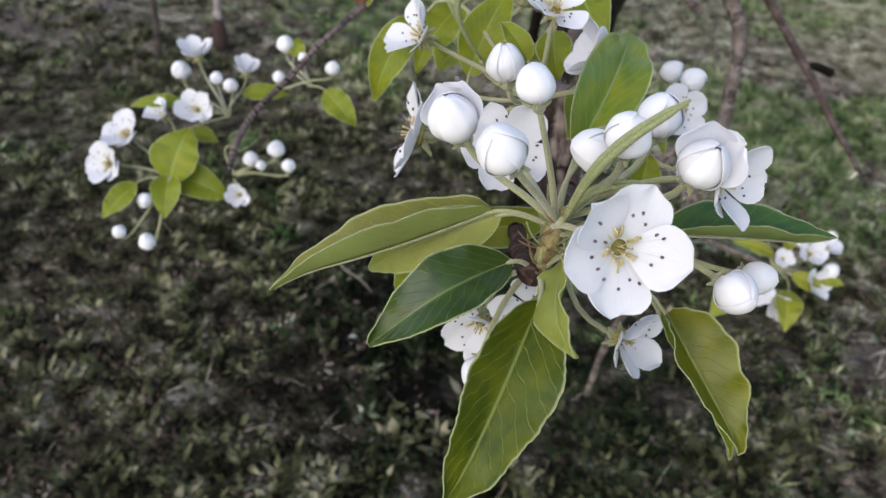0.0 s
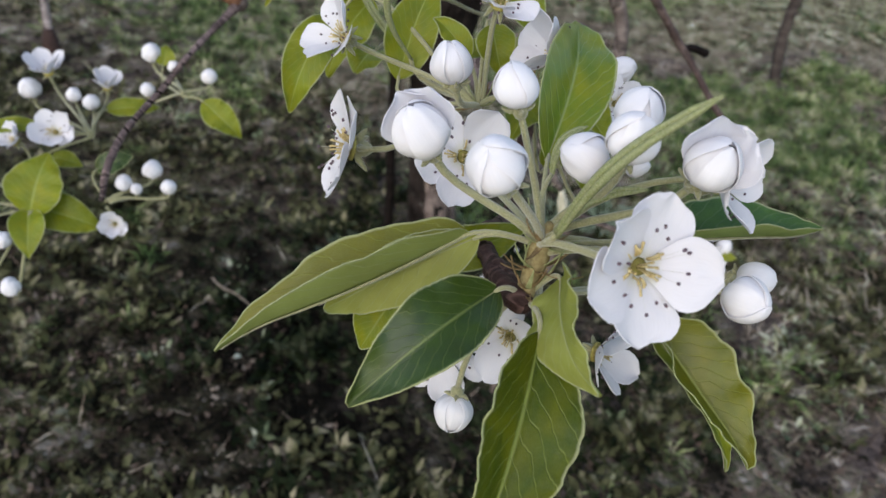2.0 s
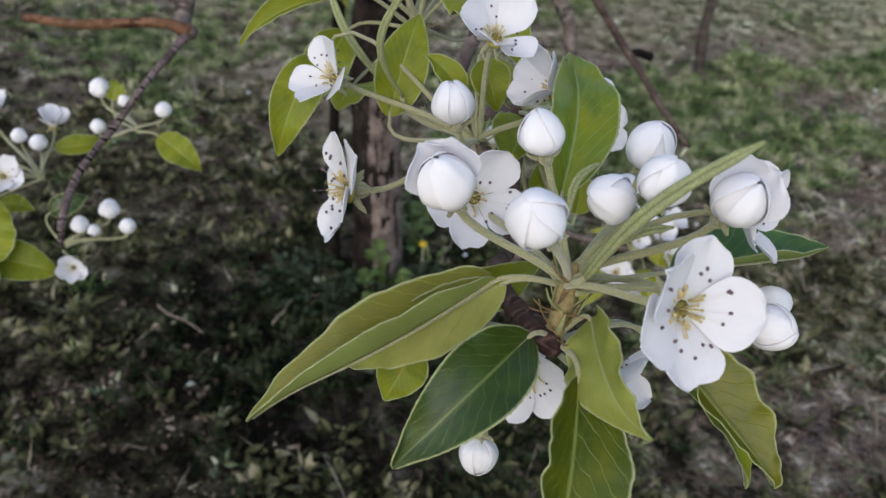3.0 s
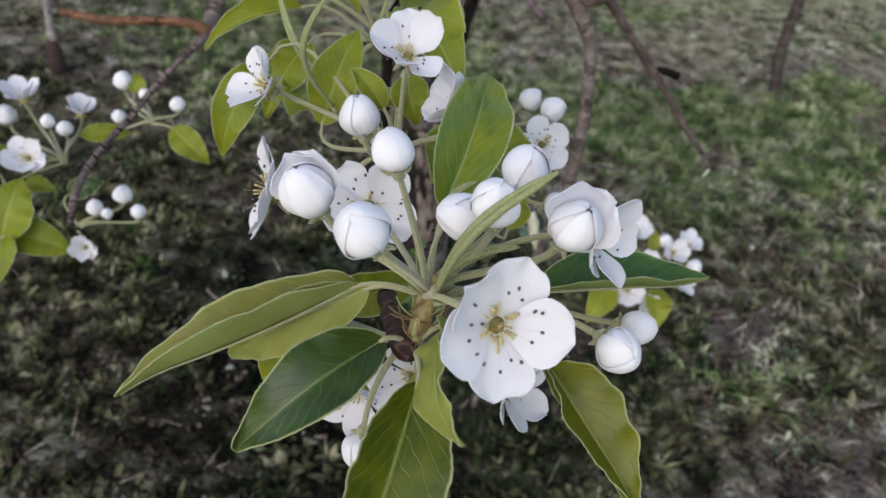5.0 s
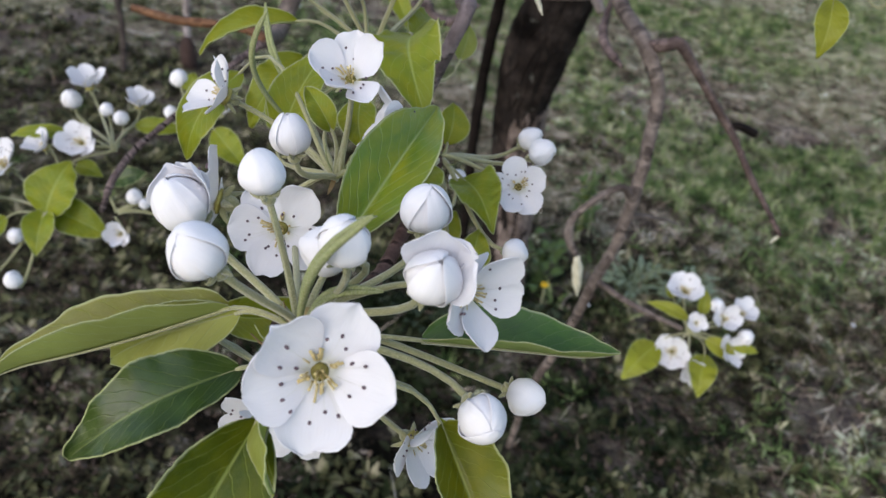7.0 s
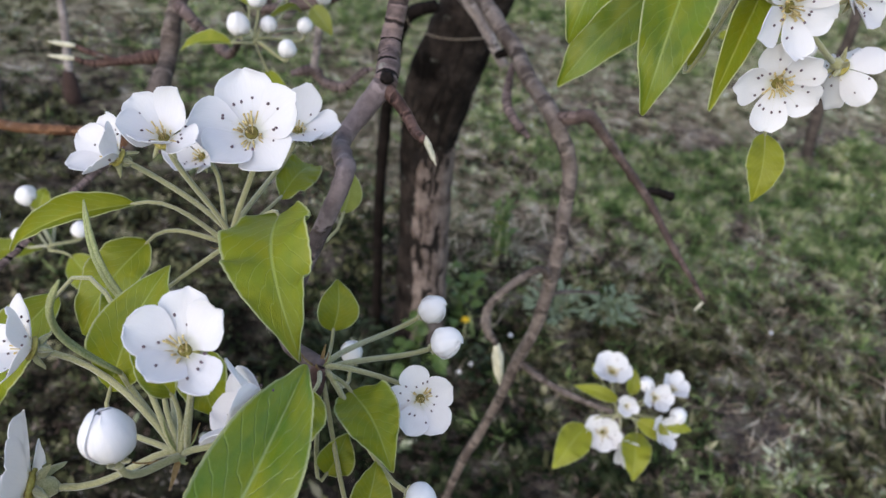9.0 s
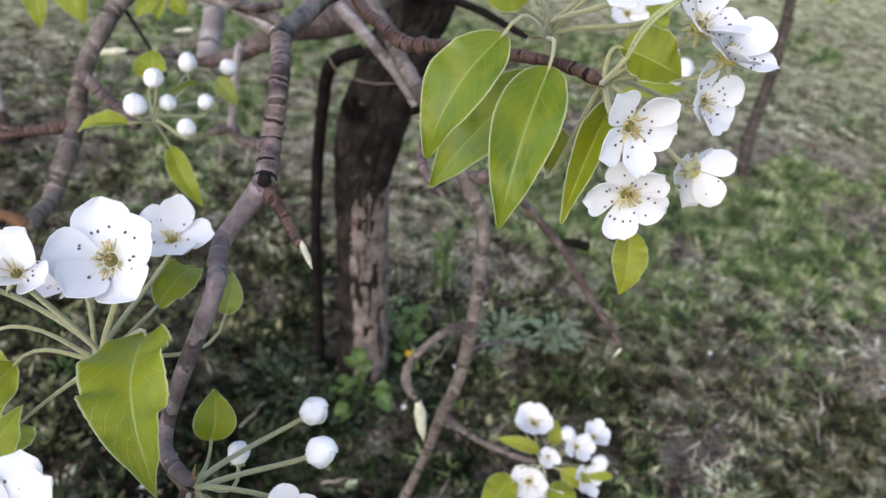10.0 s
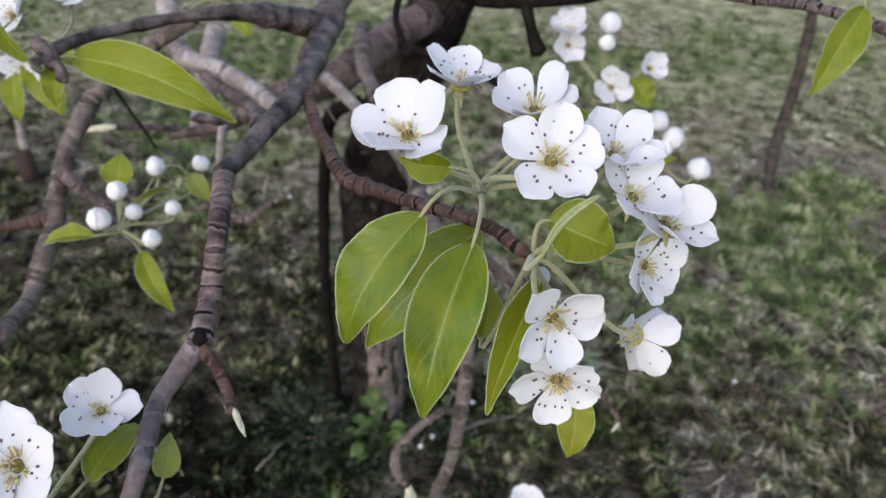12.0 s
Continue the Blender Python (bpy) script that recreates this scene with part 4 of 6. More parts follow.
weed_bright = leaf_material("weed_bright", (0.060, 0.105, 0.024), (0.11, 0.15, 0.05), (0.10, 0.14, 0.05), (0.10, 0.16, 0.015), 0.45, 0.2)
weed_grey = leaf_material("weed_grey", (0.14, 0.19, 0.13), (0.22, 0.27, 0.2), (0.2, 0.25, 0.18), (0.16, 0.22, 0.1), 0.55, 0.15)
# dark green taken nearly to black: shade by the trunk is in this colour
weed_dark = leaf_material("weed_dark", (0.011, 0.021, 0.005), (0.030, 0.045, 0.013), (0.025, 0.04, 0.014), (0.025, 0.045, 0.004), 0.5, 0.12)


def sapling(foot, top, radius, guard=False):
    """A thin leafless young trunk, a little crooked, with a few stubs."""
    ob = new("sapling")
    ob.location = foot
    tagged(ob, "thin grey leafless sapling trunk standing in the turf", "tree", "saplings")
    a, b = np.asarray(foot, float) - (0, 0, 0.02), np.asarray(top, float)
    rng = random.Random(int(abs(foot[0]) * 1000))
    pts = [a + (b - a) * s + np.array((rng.uniform(-1, 1), rng.uniform(-1, 1), 0)) * 0.012 * (0 < s < 1) for s in np.linspace(0, 1, 7)]
    path, rad = smooth_path(pts, np.linspace(radius * 1.15, radius * 0.7, 7), 8)
    part("trunk", tube(path, rad, 12, 0.35, foot[1]), grey_bark if guard else sapling_bark, ob)
    if guard:
        part("base_wrap", tube([a, a + (0, 0, 0.04), a + (0, 0, 0.08), a + (0, 0, 0.10)], [radius * 2.6, radius * 2.4, radius * 1.9, radius * 1.2], 14, 0.4), litter_brown, ob, "dark brown wrap round the foot")
    for i in range(3):
        at = path[10 + 13 * i]
        d = unit((rng.uniform(-1, 1), rng.uniform(-1, 1), 0.6))
        part("stub", tube(bezier(at, d * 0.01, at + d * 0.03, -d * 0.005, 5), np.linspace(radius * 0.45, radius * 0.2, 5), 7, 0.3), sapling_bark, ob)
    return ob


litter_brown = plain_material("litter_brown_wrap", (0.030, 0.018, 0.016), (0.055, 0.034, 0.030), 0.85, 120)


stick_pale = plain_material("stick_pale", (0.36, 0.30, 0.24), (0.24, 0.19, 0.15), 0.85, 300)


def tie_wire():
    """A pale thin wire looped from the dark stem round the trunk."""
    ob = new("tie_wire")
    ob.location = (0.09, 1.12, 0.66)
    tagged(ob, "pale thin tie wire looped round the trunk", "wire")
    ps = [(0.0920, 1.1300, 0.6840), (0.1080, 1.1200, 0.6640), (0.1450, 1.1100, 0.6560), (0.1810, 1.1000, 0.6610), (0.2200, 1.1200, 0.6610), (0.2380, 1.1700, 0.6570)]
    path, rad = smooth_path(ps, [0.0006] * len(ps), 10)
    part("wire", tube(path, rad, 6), stick_pale, ob)
    return ob


sapling_bark = bark_material("sapling_bark", (0.035, 0.028, 0.026), (0.085, 0.070, 0.064), 12, 50, 0.8, 0.3)


def weed_clump(foot, spread, count, seed, skin=None, sizes=(0.014, 0.026), tall=0.07):
    """A low clump of rounded leaves on short stalks."""
    ob = new("weed")
    ob.location = (foot[0], foot[1], rise(foot[0], foot[1]))
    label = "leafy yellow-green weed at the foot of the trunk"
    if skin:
        label = "dark green weed by the trunk with shade painted into its leaves" if skin == weed_dark else "grey-green feathery weed growing in the turf"
    tagged(ob, label, "weed", "weeds by the trunk")
    rng = random.Random(seed)
    c = np.array(ob.location)
    slim = 0.35 if skin == weed_grey else 1.0
    for i in range(count):
        a, r = rng.uniform(0, 6.283), spread * math.sqrt(rng.random())
        h = rng.uniform(0.2, 1.0) * tall * (1.15 - r / spread * 0.6)
        p = c + np.array((math.cos(a) * r, math.sin(a) * r, h))
        out = unit((math.cos(a) + rng.uniform(-0.5, 0.5), math.sin(a) + rng.uniform(-0.5, 0.5), rng.uniform(-0.2, 0.5)))
        far = rng.uniform(*sizes)
        leaf(ob, p, p + out * far, unit((-out[0] * 0.4, -out[1] * 0.4 - 0.3, 1)), far * rng.uniform(0.65, 0.9) * slim, 18, 0.1, 0.12, c + np.array((math.cos(a) * r * 0.4, math.sin(a) * r * 0.4, 0)), skin or weed_bright, 7, 5, False)
    return ob


def fallen_twig(a, b, radius):
    """A dry stick lying in the weeds."""
    ob = new("fallen_twig")
    ob.location = a
    tagged(ob, "dry grey-brown stick lying on the ground", "stick", "fallen sticks")
    a, b = np.asarray(a, float), np.asarray(b, float)
    rng = random.Random(int(abs(a[0]) * 9973))
    pts = [a + (b - a) * s + np.array([rng.uniform(-1, 1) for q in range(3)]) * np.linalg.norm(b - a) * 0.04 for s in np.linspace(0, 1, 5)]
    path, rad = smooth_path(pts, np.linspace(radius * 1.2, radius * 0.6, 5), 6)
    part("stick", tube(path, rad, 7, 0.4, a[1]), sapling_bark if rng.random() < 0.5 else stick_pale, ob)
    return ob




def shoot(foot, height, seed):
    """A slender upright sucker with narrow silvery-green leaves."""
    ob = new("sucker_shoot")
    z = rise(foot[0], foot[1])
    ob.location = (foot[0], foot[1], z)
    tagged(ob, "slender pale green sucker shoot growing from the turf", "shoot", "sucker shoots")
    rng = random.Random(seed)
    for s in range(4):
        a = np.array((foot[0] + rng.uniform(-0.02, 0.02), foot[1] + rng.uniform(-0.02, 0.02), z - 0.005))
        b = a + np.array((rng.uniform(-0.03, 0.03), rng.uniform(-0.03, 0.03), height * rng.uniform(0.7, 1.05)))
        path = bezier(a, (0, 0, 0.03), b, (0, 0, -0.03), 8)
        part("stem", tube(path, np.linspace(0.0022, 0.001, 8), 6), stem_green, ob)
        for i in range(16):
            p = path[rng.randrange(2, 8)]
            t = rng.uniform(0, 6.283)
            out = unit((math.cos(t), math.sin(t), rng.uniform(0.3, 1.4)))
            far = rng.uniform(0.022, 0.042)
            leaf(ob, p, p + out * far, unit((-out[0], -out[1], 0.8)), far * 0.36, 22, 0.1, 0.1, p, weed_bright, 7, 5, False)
    return ob


def dandelion(place):
    ob = new("dandelion")
    z = rise(place[0], place[1])
    ob.location = (place[0], place[1], z)
    tagged(ob, "single yellow dandelion flower among the weeds", "flower")
    c = np.array(place)
    part("stem", tube(bezier((place[0], place[1], z - 0.01), (0, 0, 0.02), c, (0, 0, -0.02), 6), np.full(6, 0.0016), 6), stem_green, ob)
    rays = []
    rng = random.Random(2)
    for i in range(30):
        a, t = i * 2.4, 0.35 + 1.15 * (i / 46)
        d = np.array((math.cos(a) * math.sin(t), math.sin(a) * math.sin(t), math.cos(t)))
        rays.append(tube(bezier(c, d * 0.004, c + d * rng.uniform(0.008, 0.012), -d * 0.003, 4), np.array([0.0008, 0.0012, 0.0012, 0.0006]), 4))
    part("flower_head", joined(rays), dandelion_yellow, ob, "bright yellow flower head")
    return ob


dandelion_yellow = plain_material("dandelion_yellow", (0.72, 0.50, 0.02), (0.80, 0.62, 0.05), 0.6, 900, 0.2)


# the tree
trunk([(0.1630, 1.2760, -0.0200), (0.1580, 1.2620, 0.1550), (0.1510, 1.2450, 0.3140), (0.1470, 1.2250, 0.4480), (0.1540, 1.2000, 0.5360), (0.1710, 1.1800, 0.6170), (0.1970, 1.1600, 0.7060), (0.2240, 1.1400, 0.7870), (0.2600, 1.1200, 0.8850)],
      [0.050, 0.0445, 0.0430, 0.0440, 0.0490, 0.0480, 0.0430, 0.0390, 0.0335])
branch("dark_stem", [(0.0820, 1.3050, -0.0200), (0.0760, 1.2200, 0.3080), (0.0780, 1.2000, 0.4760), (0.0870, 1.1700, 0.6000), (0.1000, 1.1400, 0.6690), (0.1360, 1.1300, 0.6910)], [0.00936, 0.00864, 0.00864, 0.00864, 0.00936, 0.00864], dark_bark, 0.3, pear_tree, "slim dark stem beside the trunk")
branch("limb", [(-0.0504, 0.9179, 0.7434), (0.0030, 0.9198, 0.7560), (0.0592, 0.9311, 0.7826), (0.1140, 0.9751, 0.7854), (0.1886, 1.0764, 0.8035), (0.2626, 1.1748, 0.8175)], [0.0040, 0.0075, 0.0125, 0.0170, 0.0190, 0.0220], limb_bark, 0.25, pear_tree, "thick smooth brown limb")
branch("limb", [(-0.0230, 1.0722, 0.8022), (-0.0264, 1.0309, 0.7765), (-0.0288, 0.9870, 0.7473), (-0.0306, 0.9509, 0.7296)], [0.0112, 0.0112, 0.0119, 0.0098], grey_bark, 0.2, pear_tree, "pale grey limb")
branch("limb", [(-0.0560, 1.0000, 0.8520), (-0.0480, 0.9780, 0.8290), (-0.0335, 0.9606, 0.8105), (0.0078, 0.9387, 0.8022), (0.0371, 0.9178, 0.7936), (0.0615, 0.8882, 0.7893)], [0.0110, 0.0108, 0.0100, 0.0088, 0.0084, 0.0077], grey_bark, 0.25, pear_tree, "pale grey limb")
branch("branch", [(0.1374, 0.7520, 0.9577), (0.1221, 0.6892, 0.9342), (0.1147, 0.5933, 0.9347), (0.0973, 0.5333, 0.9329), (0.0865, 0.4967, 0.9309)], [0.0110, 0.0092, 0.0060, 0.0050, 0.0048], wet_bark, 0.6, pear_tree, "dark purplish upper stretch of the branch")
branch("branch", [(0.0865, 0.4967, 0.9309), (0.0886, 0.4628, 0.9183), (0.0853, 0.4525, 0.8991), (0.0831, 0.4267, 0.8921)], [0.0047, 0.0044, 0.0045, 0.0050], ring_bark, 0.5, pear_tree, "grey-brown branch with dark growth rings")
branch("branch", [(0.0831, 0.4267, 0.8921), (0.0689, 0.4111, 0.8749), (0.0700, 0.3885, 0.8773), (0.0703, 0.3657, 0.8794), (0.0507, 0.3551, 0.8220), (0.0680, 0.3149, 0.8376)], [0.00476, 0.00381, 0.00364, 0.00336, 0.00308, 0.00308], smooth_bark, 0.3, pear_tree, "smooth mauve-grey branch")
branch("twig", [(0.0680, 0.3149, 0.8376), (0.0532, 0.2613, 0.8145), (0.0318, 0.2124, 0.8345), (0.0380, 0.1776, 0.8408)], [0.00308, 0.0027, 0.0024, 0.0026], twig_bark, 0.6, pear_tree, "ringed red-brown end of the branch")
branch("twig", [(0.0831, 0.4267, 0.8921), (0.0919, 0.4169, 0.8863), (0.0973, 0.4072, 0.8817), (0.1006, 0.3963, 0.8840)], [0.00336, 0.00254, 0.00226, 0.00168], twig_bark, 0.5, pear_tree, "stubby red-brown side twig")
branch("twig", [(0.1147, 0.5933, 0.9347), (0.1263, 0.5485, 0.9290), (0.1355, 0.5033, 0.9351), (0.1451, 0.4799, 0.9378), (0.1627, 0.4488, 0.9481), (0.1810, 0.4264, 0.9548), (0.1955, 0.4091, 0.9583), (0.2018, 0.3923, 0.9613), (0.2065, 0.3904, 0.9591)], [0.0036, 0.00312, 0.00336, 0.00336, 0.00278, 0.0025, 0.0023, 0.0024, 0.00144], twig_bark, 0.5, pear_tree, "red-brown fruiting twig")
branch("branch", [(-0.0155, 0.5703, 0.9524), (-0.0053, 0.5848, 0.9576), (0.0142, 0.6072, 0.9578), (0.0393, 0.6287, 0.9575), (0.0739, 0.6485, 0.9563), (0.1040, 0.6737, 0.9444), (0.1221, 0.6892, 0.9342)], [0.0044, 0.0036, 0.0031, 0.0032, 0.0052, 0.0082, 0.0096], wet_bark, 0.8, pear_tree, "gnarled grey-brown branch")
branch("branch", [(0.0132, 0.8023, 0.9056), (-0.0238, 0.7879, 0.8782), (-0.0565, 0.7756, 0.8547), (-0.0725, 0.7499, 0.8326), (-0.0795, 0.7216, 0.8084), (-0.0845, 0.7026, 0.7803), (-0.0853, 0.6728, 0.7640), (-0.0903, 0.6484, 0.7457), (-0.0807, 0.5785, 0.7694)], [0.00734, 0.00706, 0.00706, 0.00677, 0.00648, 0.00648, 0.00763, 0.00662, 0.00533], branch_bark, 0.4, pear_tree, "grey-brown branch with dark growth rings")
branch("branch", [(0.0140, 0.8138, 0.8521), (0.0438, 0.7631, 0.8554), (0.0687, 0.7159, 0.8628), (0.0766, 0.6656, 0.8744)], [0.00448, 0.00448, 0.00448, 0.00392], ring_bark, 0.6, pear_tree, "knobbly grey branch")
branch("twig", [(-0.0845, 0.7026, 0.7803), (-0.0960, 0.7010, 0.7790), (-0.1130, 0.7000, 0.7750), (-0.1390, 0.7000, 0.7710), (-0.1530, 0.7000, 0.7730)], [0.0046, 0.0056, 0.0036, 0.0030, 0.0018], twig_bark, 0.7, pear_tree, "brown side twig with a knob")
branch("twig", [(-0.1230, 0.7000, 0.7735), (-0.1310, 0.6990, 0.7770), (-0.1410, 0.6985, 0.7800), (-0.1500, 0.6980, 0.7840)], [0.0024, 0.0022, 0.0026, 0.0016], twig_bark, 0.7, pear_tree, "dark forked twig")
bud_tip((-0.1530, 0.7000, 0.7730), (-0.1730, 0.6990, 0.7745))
bud_tip((-0.1500, 0.6980, 0.7840), (-0.1690, 0.6960, 0.7870))
branch("twig", [(-0.0740, 0.7080, 0.8180), (-0.0660, 0.7000, 0.8150), (-0.0570, 0.7000, 0.8040), (-0.0430, 0.6950, 0.7960), (-0.0310, 0.6700, 0.7980), (-0.0078, 0.5942, 0.8391)], [0.0040, 0.0046, 0.0042, 0.0044, 0.0030, 0.0016], ring_bark, 0.9, pear_tree, "dark knobbly spur")
branch("twig", [(-0.0373, 0.9029, 0.7594), (-0.0647, 0.8874, 0.7673), (-0.0830, 0.8796, 0.7703), (-0.0878, 0.8712, 0.7749)], [0.00336, 0.0028, 0.00224, 0.00168], ring_bark, 0.6, pear_tree, "dark twig")
branch("twig", [(-0.1093, 0.8951, 0.8401), (-0.0852, 0.8905, 0.8029), (-0.0645, 0.8786, 0.7723), (-0.0529, 0.8746, 0.7513)], [0.0018, 0.0018, 0.00144, 0.0013], dark_bark, 0.2, pear_tree, "thin dark twig")
branch("twig", [(0.0262, 0.8100, 0.8120), (0.0240, 0.8000, 0.7980), (0.0200, 0.8000, 0.7670), (0.0150, 0.8000, 0.7350)], [0.0030, 0.0034, 0.0036, 0.0036], grey_bark, 0.2, pear_tree, "pale straight side twig")
branch("twig", [(-0.0050, 0.8000, 0.7300), (0.0150, 0.8000, 0.7350), (0.0240, 0.8000, 0.7240), (0.0410, 0.7990, 0.7200), (0.0500, 0.7980, 0.7270), (0.0590, 0.7980, 0.7360), (0.0680, 0.7980, 0.7400)], [0.0028, 0.0052, 0.0046, 0.0050, 0.0034, 0.0036, 0.0016], ring_bark, 0.9, pear_tree, "dark knobbly hanging spur")
branch("twig", [(-0.1862, 0.5941, 0.7756), (-0.1536, 0.5885, 0.7727), (-0.1213, 0.5859, 0.7738), (-0.0961, 0.5834, 0.7740), (-0.0807, 0.5785, 0.7694)], [0.00297, 0.0034, 0.0034, 0.00357, 0.0051], red_bark, 0.1, pear_tree, "smooth orange-brown twig")
branch("branch", [(0.1385, 1.0900, 0.8000), (0.1420, 0.9700, 0.8080), (0.1580, 0.8600, 0.8030), (0.1830, 0.7700, 0.7860), (0.1990, 0.7050, 0.7760), (0.2090, 0.6600, 0.7695), (0.2245, 0.6480, 0.7395), (0.2240, 0.6280, 0.6920), (0.2210, 0.6180, 0.6495), (0.2165, 0.6150, 0.6085), (0.2070, 0.6150, 0.5625), (0.1940, 0.6250, 0.4915), (0.1790, 0.6350, 0.4200), (0.1700, 0.6450, 0.3590), (0.1650, 0.6550, 0.2780)], [0.0086, 0.0080, 0.0074, 0.0070, 0.0066, 0.0066, 0.0058, 0.0056, 0.0057, 0.0050, 0.0052, 0.0044, 0.0046, 0.0040, 0.0036], branch_bark, 0.45, pear_tree, "drooping grey-brown branch")
branch("twig", [(0.2090, 0.6600, 0.7695), (0.2220, 0.6540, 0.7745), (0.2350, 0.6534, 0.7760), (0.2640, 0.6640, 0.7400), (0.2956, 0.6720, 0.7053), (0.3120, 0.6610, 0.6840), (0.3280, 0.6500, 0.6620), (0.3430, 0.6420, 0.6440), (0.3590, 0.6330, 0.6240)], [0.0050, 0.0054, 0.0048, 0.0036, 0.0036, 0.0030, 0.0031, 0.0025, 0.0020], limb_bark, 0.6, pear_tree, "long drooping twig")
branch("twig", [(0.2956, 0.6720, 0.7053), (0.3080, 0.6760, 0.7030), (0.3238, 0.6815, 0.6962)], [0.0028, 0.0036, 0.0042], dark_bark, 0.5, pear_tree, "dark broken stub")
branch("twig", [(0.1860, 0.7500, 0.7740), (0.1800, 0.7200, 0.7580), (0.1850, 0.6950, 0.7480), (0.1960, 0.6800, 0.7420)], [0.0026, 0.0040, 0.0038, 0.0020], ring_bark, 0.8, pear_tree, "stubby fruiting spur")
branch("twig", [(0.1850, 0.7640, 0.7800), (0.1720, 0.7600, 0.7760)], [0.0044, 0.0030], dark_bark, 0.5, pear_tree, "dark spur")
branch("twig", [(0.2210, 0.6180, 0.6495), (0.2070, 0.6100, 0.6660), (0.1850, 0.6000, 0.6550), (0.1700, 0.5950, 0.6370), (0.1700, 0.5900, 0.6210), (0.1800, 0.5860, 0.6080)], [0.0036, 0.0032, 0.0030, 0.0034, 0.0038, 0.0022], branch_bark, 0.6, pear_tree, "short forked twig")
branch("twig", [(0.2190, 0.6165, 0.6350), (0.2420, 0.6350, 0.6260), (0.2760, 0.6600, 0.6060)], [0.0024, 0.0018, 0.0012], branch_bark, 0.3, pear_tree, "thin dead twig")
branch("twig", [(0.2070, 0.6150, 0.5625), (0.2200, 0.5920, 0.5690), (0.2370, 0.5740, 0.5710), (0.2560, 0.5640, 0.5690), (0.2770, 0.5602, 0.5642)], [0.0034, 0.00288, 0.00264, 0.00242, 0.00206], branch_bark, 0.4, pear_tree, "thin drooping twig")
branch("branch", [(-0.0807, 0.5785, 0.7694), (-0.0983, 0.5560, 0.7578), (-0.1130, 0.5312, 0.7484), (-0.1299, 0.5171, 0.7311), (-0.1498, 0.4911, 0.7151), (-0.1579, 0.4679, 0.7019), (-0.1614, 0.4553, 0.6858)], [0.00364, 0.00224, 0.00213, 0.00213, 0.00235, 0.00252, 0.00168], ring_bark, 0.3, pear_tree, "red-brown drooping branch")
branch("branch", [(0.3547, 0.7220, 0.9641), (0.3753, 0.6631, 0.9697), (0.4062, 0.6169, 0.9777), (0.4286, 0.5779, 0.9772), (0.4540, 0.5475, 0.9718)], [0.00336, 0.00308, 0.00308, 0.00336, 0.00336], ring_bark, 0.5, pear_tree, "grey-brown branch")
branch("branch", [(0.2054, 0.7992, 0.9303), (0.2460, 0.7708, 0.9303), (0.2920, 0.7479, 0.9392), (0.3379, 0.7402, 0.9528)], [0.00648, 0.00576, 0.00504, 0.00504], dark_bark, 0.5, pear_tree, "dark branch")
branch("twig", [(0.2653, 0.7575, 0.9315), (0.2686, 0.7479, 0.9178), (0.2744, 0.7377, 0.9036)], [0.00504, 0.00432, 0.00648], dark_bark, 0.5, pear_tree, "dark hanging stub")
branch("twig", [(0.1749, 0.7427, 0.9497), (0.1687, 0.7199, 0.9329), (0.1768, 0.6944, 0.9143)], [0.00245, 0.00216, 0.00288], dark_bark, 0.5, pear_tree, "dark stubby twig")
branch("twig", [(0.1773, 0.9501, 0.8316), (0.2392, 0.9317, 0.8168), (0.2983, 0.9103, 0.7973)], [0.00432, 0.00432, 0.0036], dark_bark, 0.3, pear_tree, "dark twig")
branch("twig", [(0.1084, 0.8616, 0.8327), (0.1385, 0.8605, 0.8017), (0.1704, 0.8552, 0.7651), (0.1930, 0.8527, 0.7307)], [0.0056, 0.0056, 0.0056, 0.0049], grey_bark, 0.2, pear_tree, "pale straight branch")
branch("twig", [(-0.0100, 0.5660, 0.9690), (-0.0072, 0.5630, 0.9655), (-0.0030, 0.5600, 0.9640), (-0.0010, 0.5580, 0.9595), (0.0022, 0.5560, 0.9570), (0.0034, 0.5545, 0.9530), (0.0052, 0.5530, 0.9505)], [0.0024, 0.0040, 0.0026, 0.0044, 0.0026, 0.0033, 0.0012], wet_bark, 0.9, pear_tree, "black scaly old spur")
branch("twig", [(0.0500, 0.6020, 0.9090), (0.0560, 0.6000, 0.9112), (0.0610, 0.5970, 0.9118), (0.0660, 0.5930, 0.9132), (0.0720, 0.5880, 0.9150), (0.0800, 0.5800, 0.9200)], [0.0010, 0.0032, 0.0022, 0.0035, 0.0024, 0.0030], wet_bark, 0.9, pear_tree, "short black fruiting spur")
part("knot", tube(*smooth_path([(0.0846, 0.4275, 0.8955), (0.0842, 0.4240, 0.8958), (0.0840, 0.4214, 0.8962)], [0.0030, 0.0028, 0.0010], 6), 10, 0.6, 2.1), dark_bark, pear_tree, "black bud scar at the fork")
branch("spur", [(0.0322, 0.2068, 0.8356), (0.0330, 0.1897, 0.8385), (0.0357, 0.1759, 0.8413), (0.0388, 0.1728, 0.8414)], [0.0028, 0.0031, 0.0033, 0.0026], twig_bark, 0.6, pear_tree, "ringed brown fruiting spur")
bud_tip((0.1006, 0.3970, 0.8851), (0.1056, 0.3900, 0.8765))
bud_tip((0.1800, 0.5860, 0.6080), (0.1870, 0.5800, 0.5690))
bud_tip((0.3585, 0.6335, 0.6245), (0.3500, 0.6280, 0.6180))
bud_tip((-0.0852, 0.8710, 0.7751), (-0.1164, 0.8719, 0.7706))
bud_tip((-0.0364, 0.9378, 0.7744), (-0.0561, 0.9386, 0.7718))

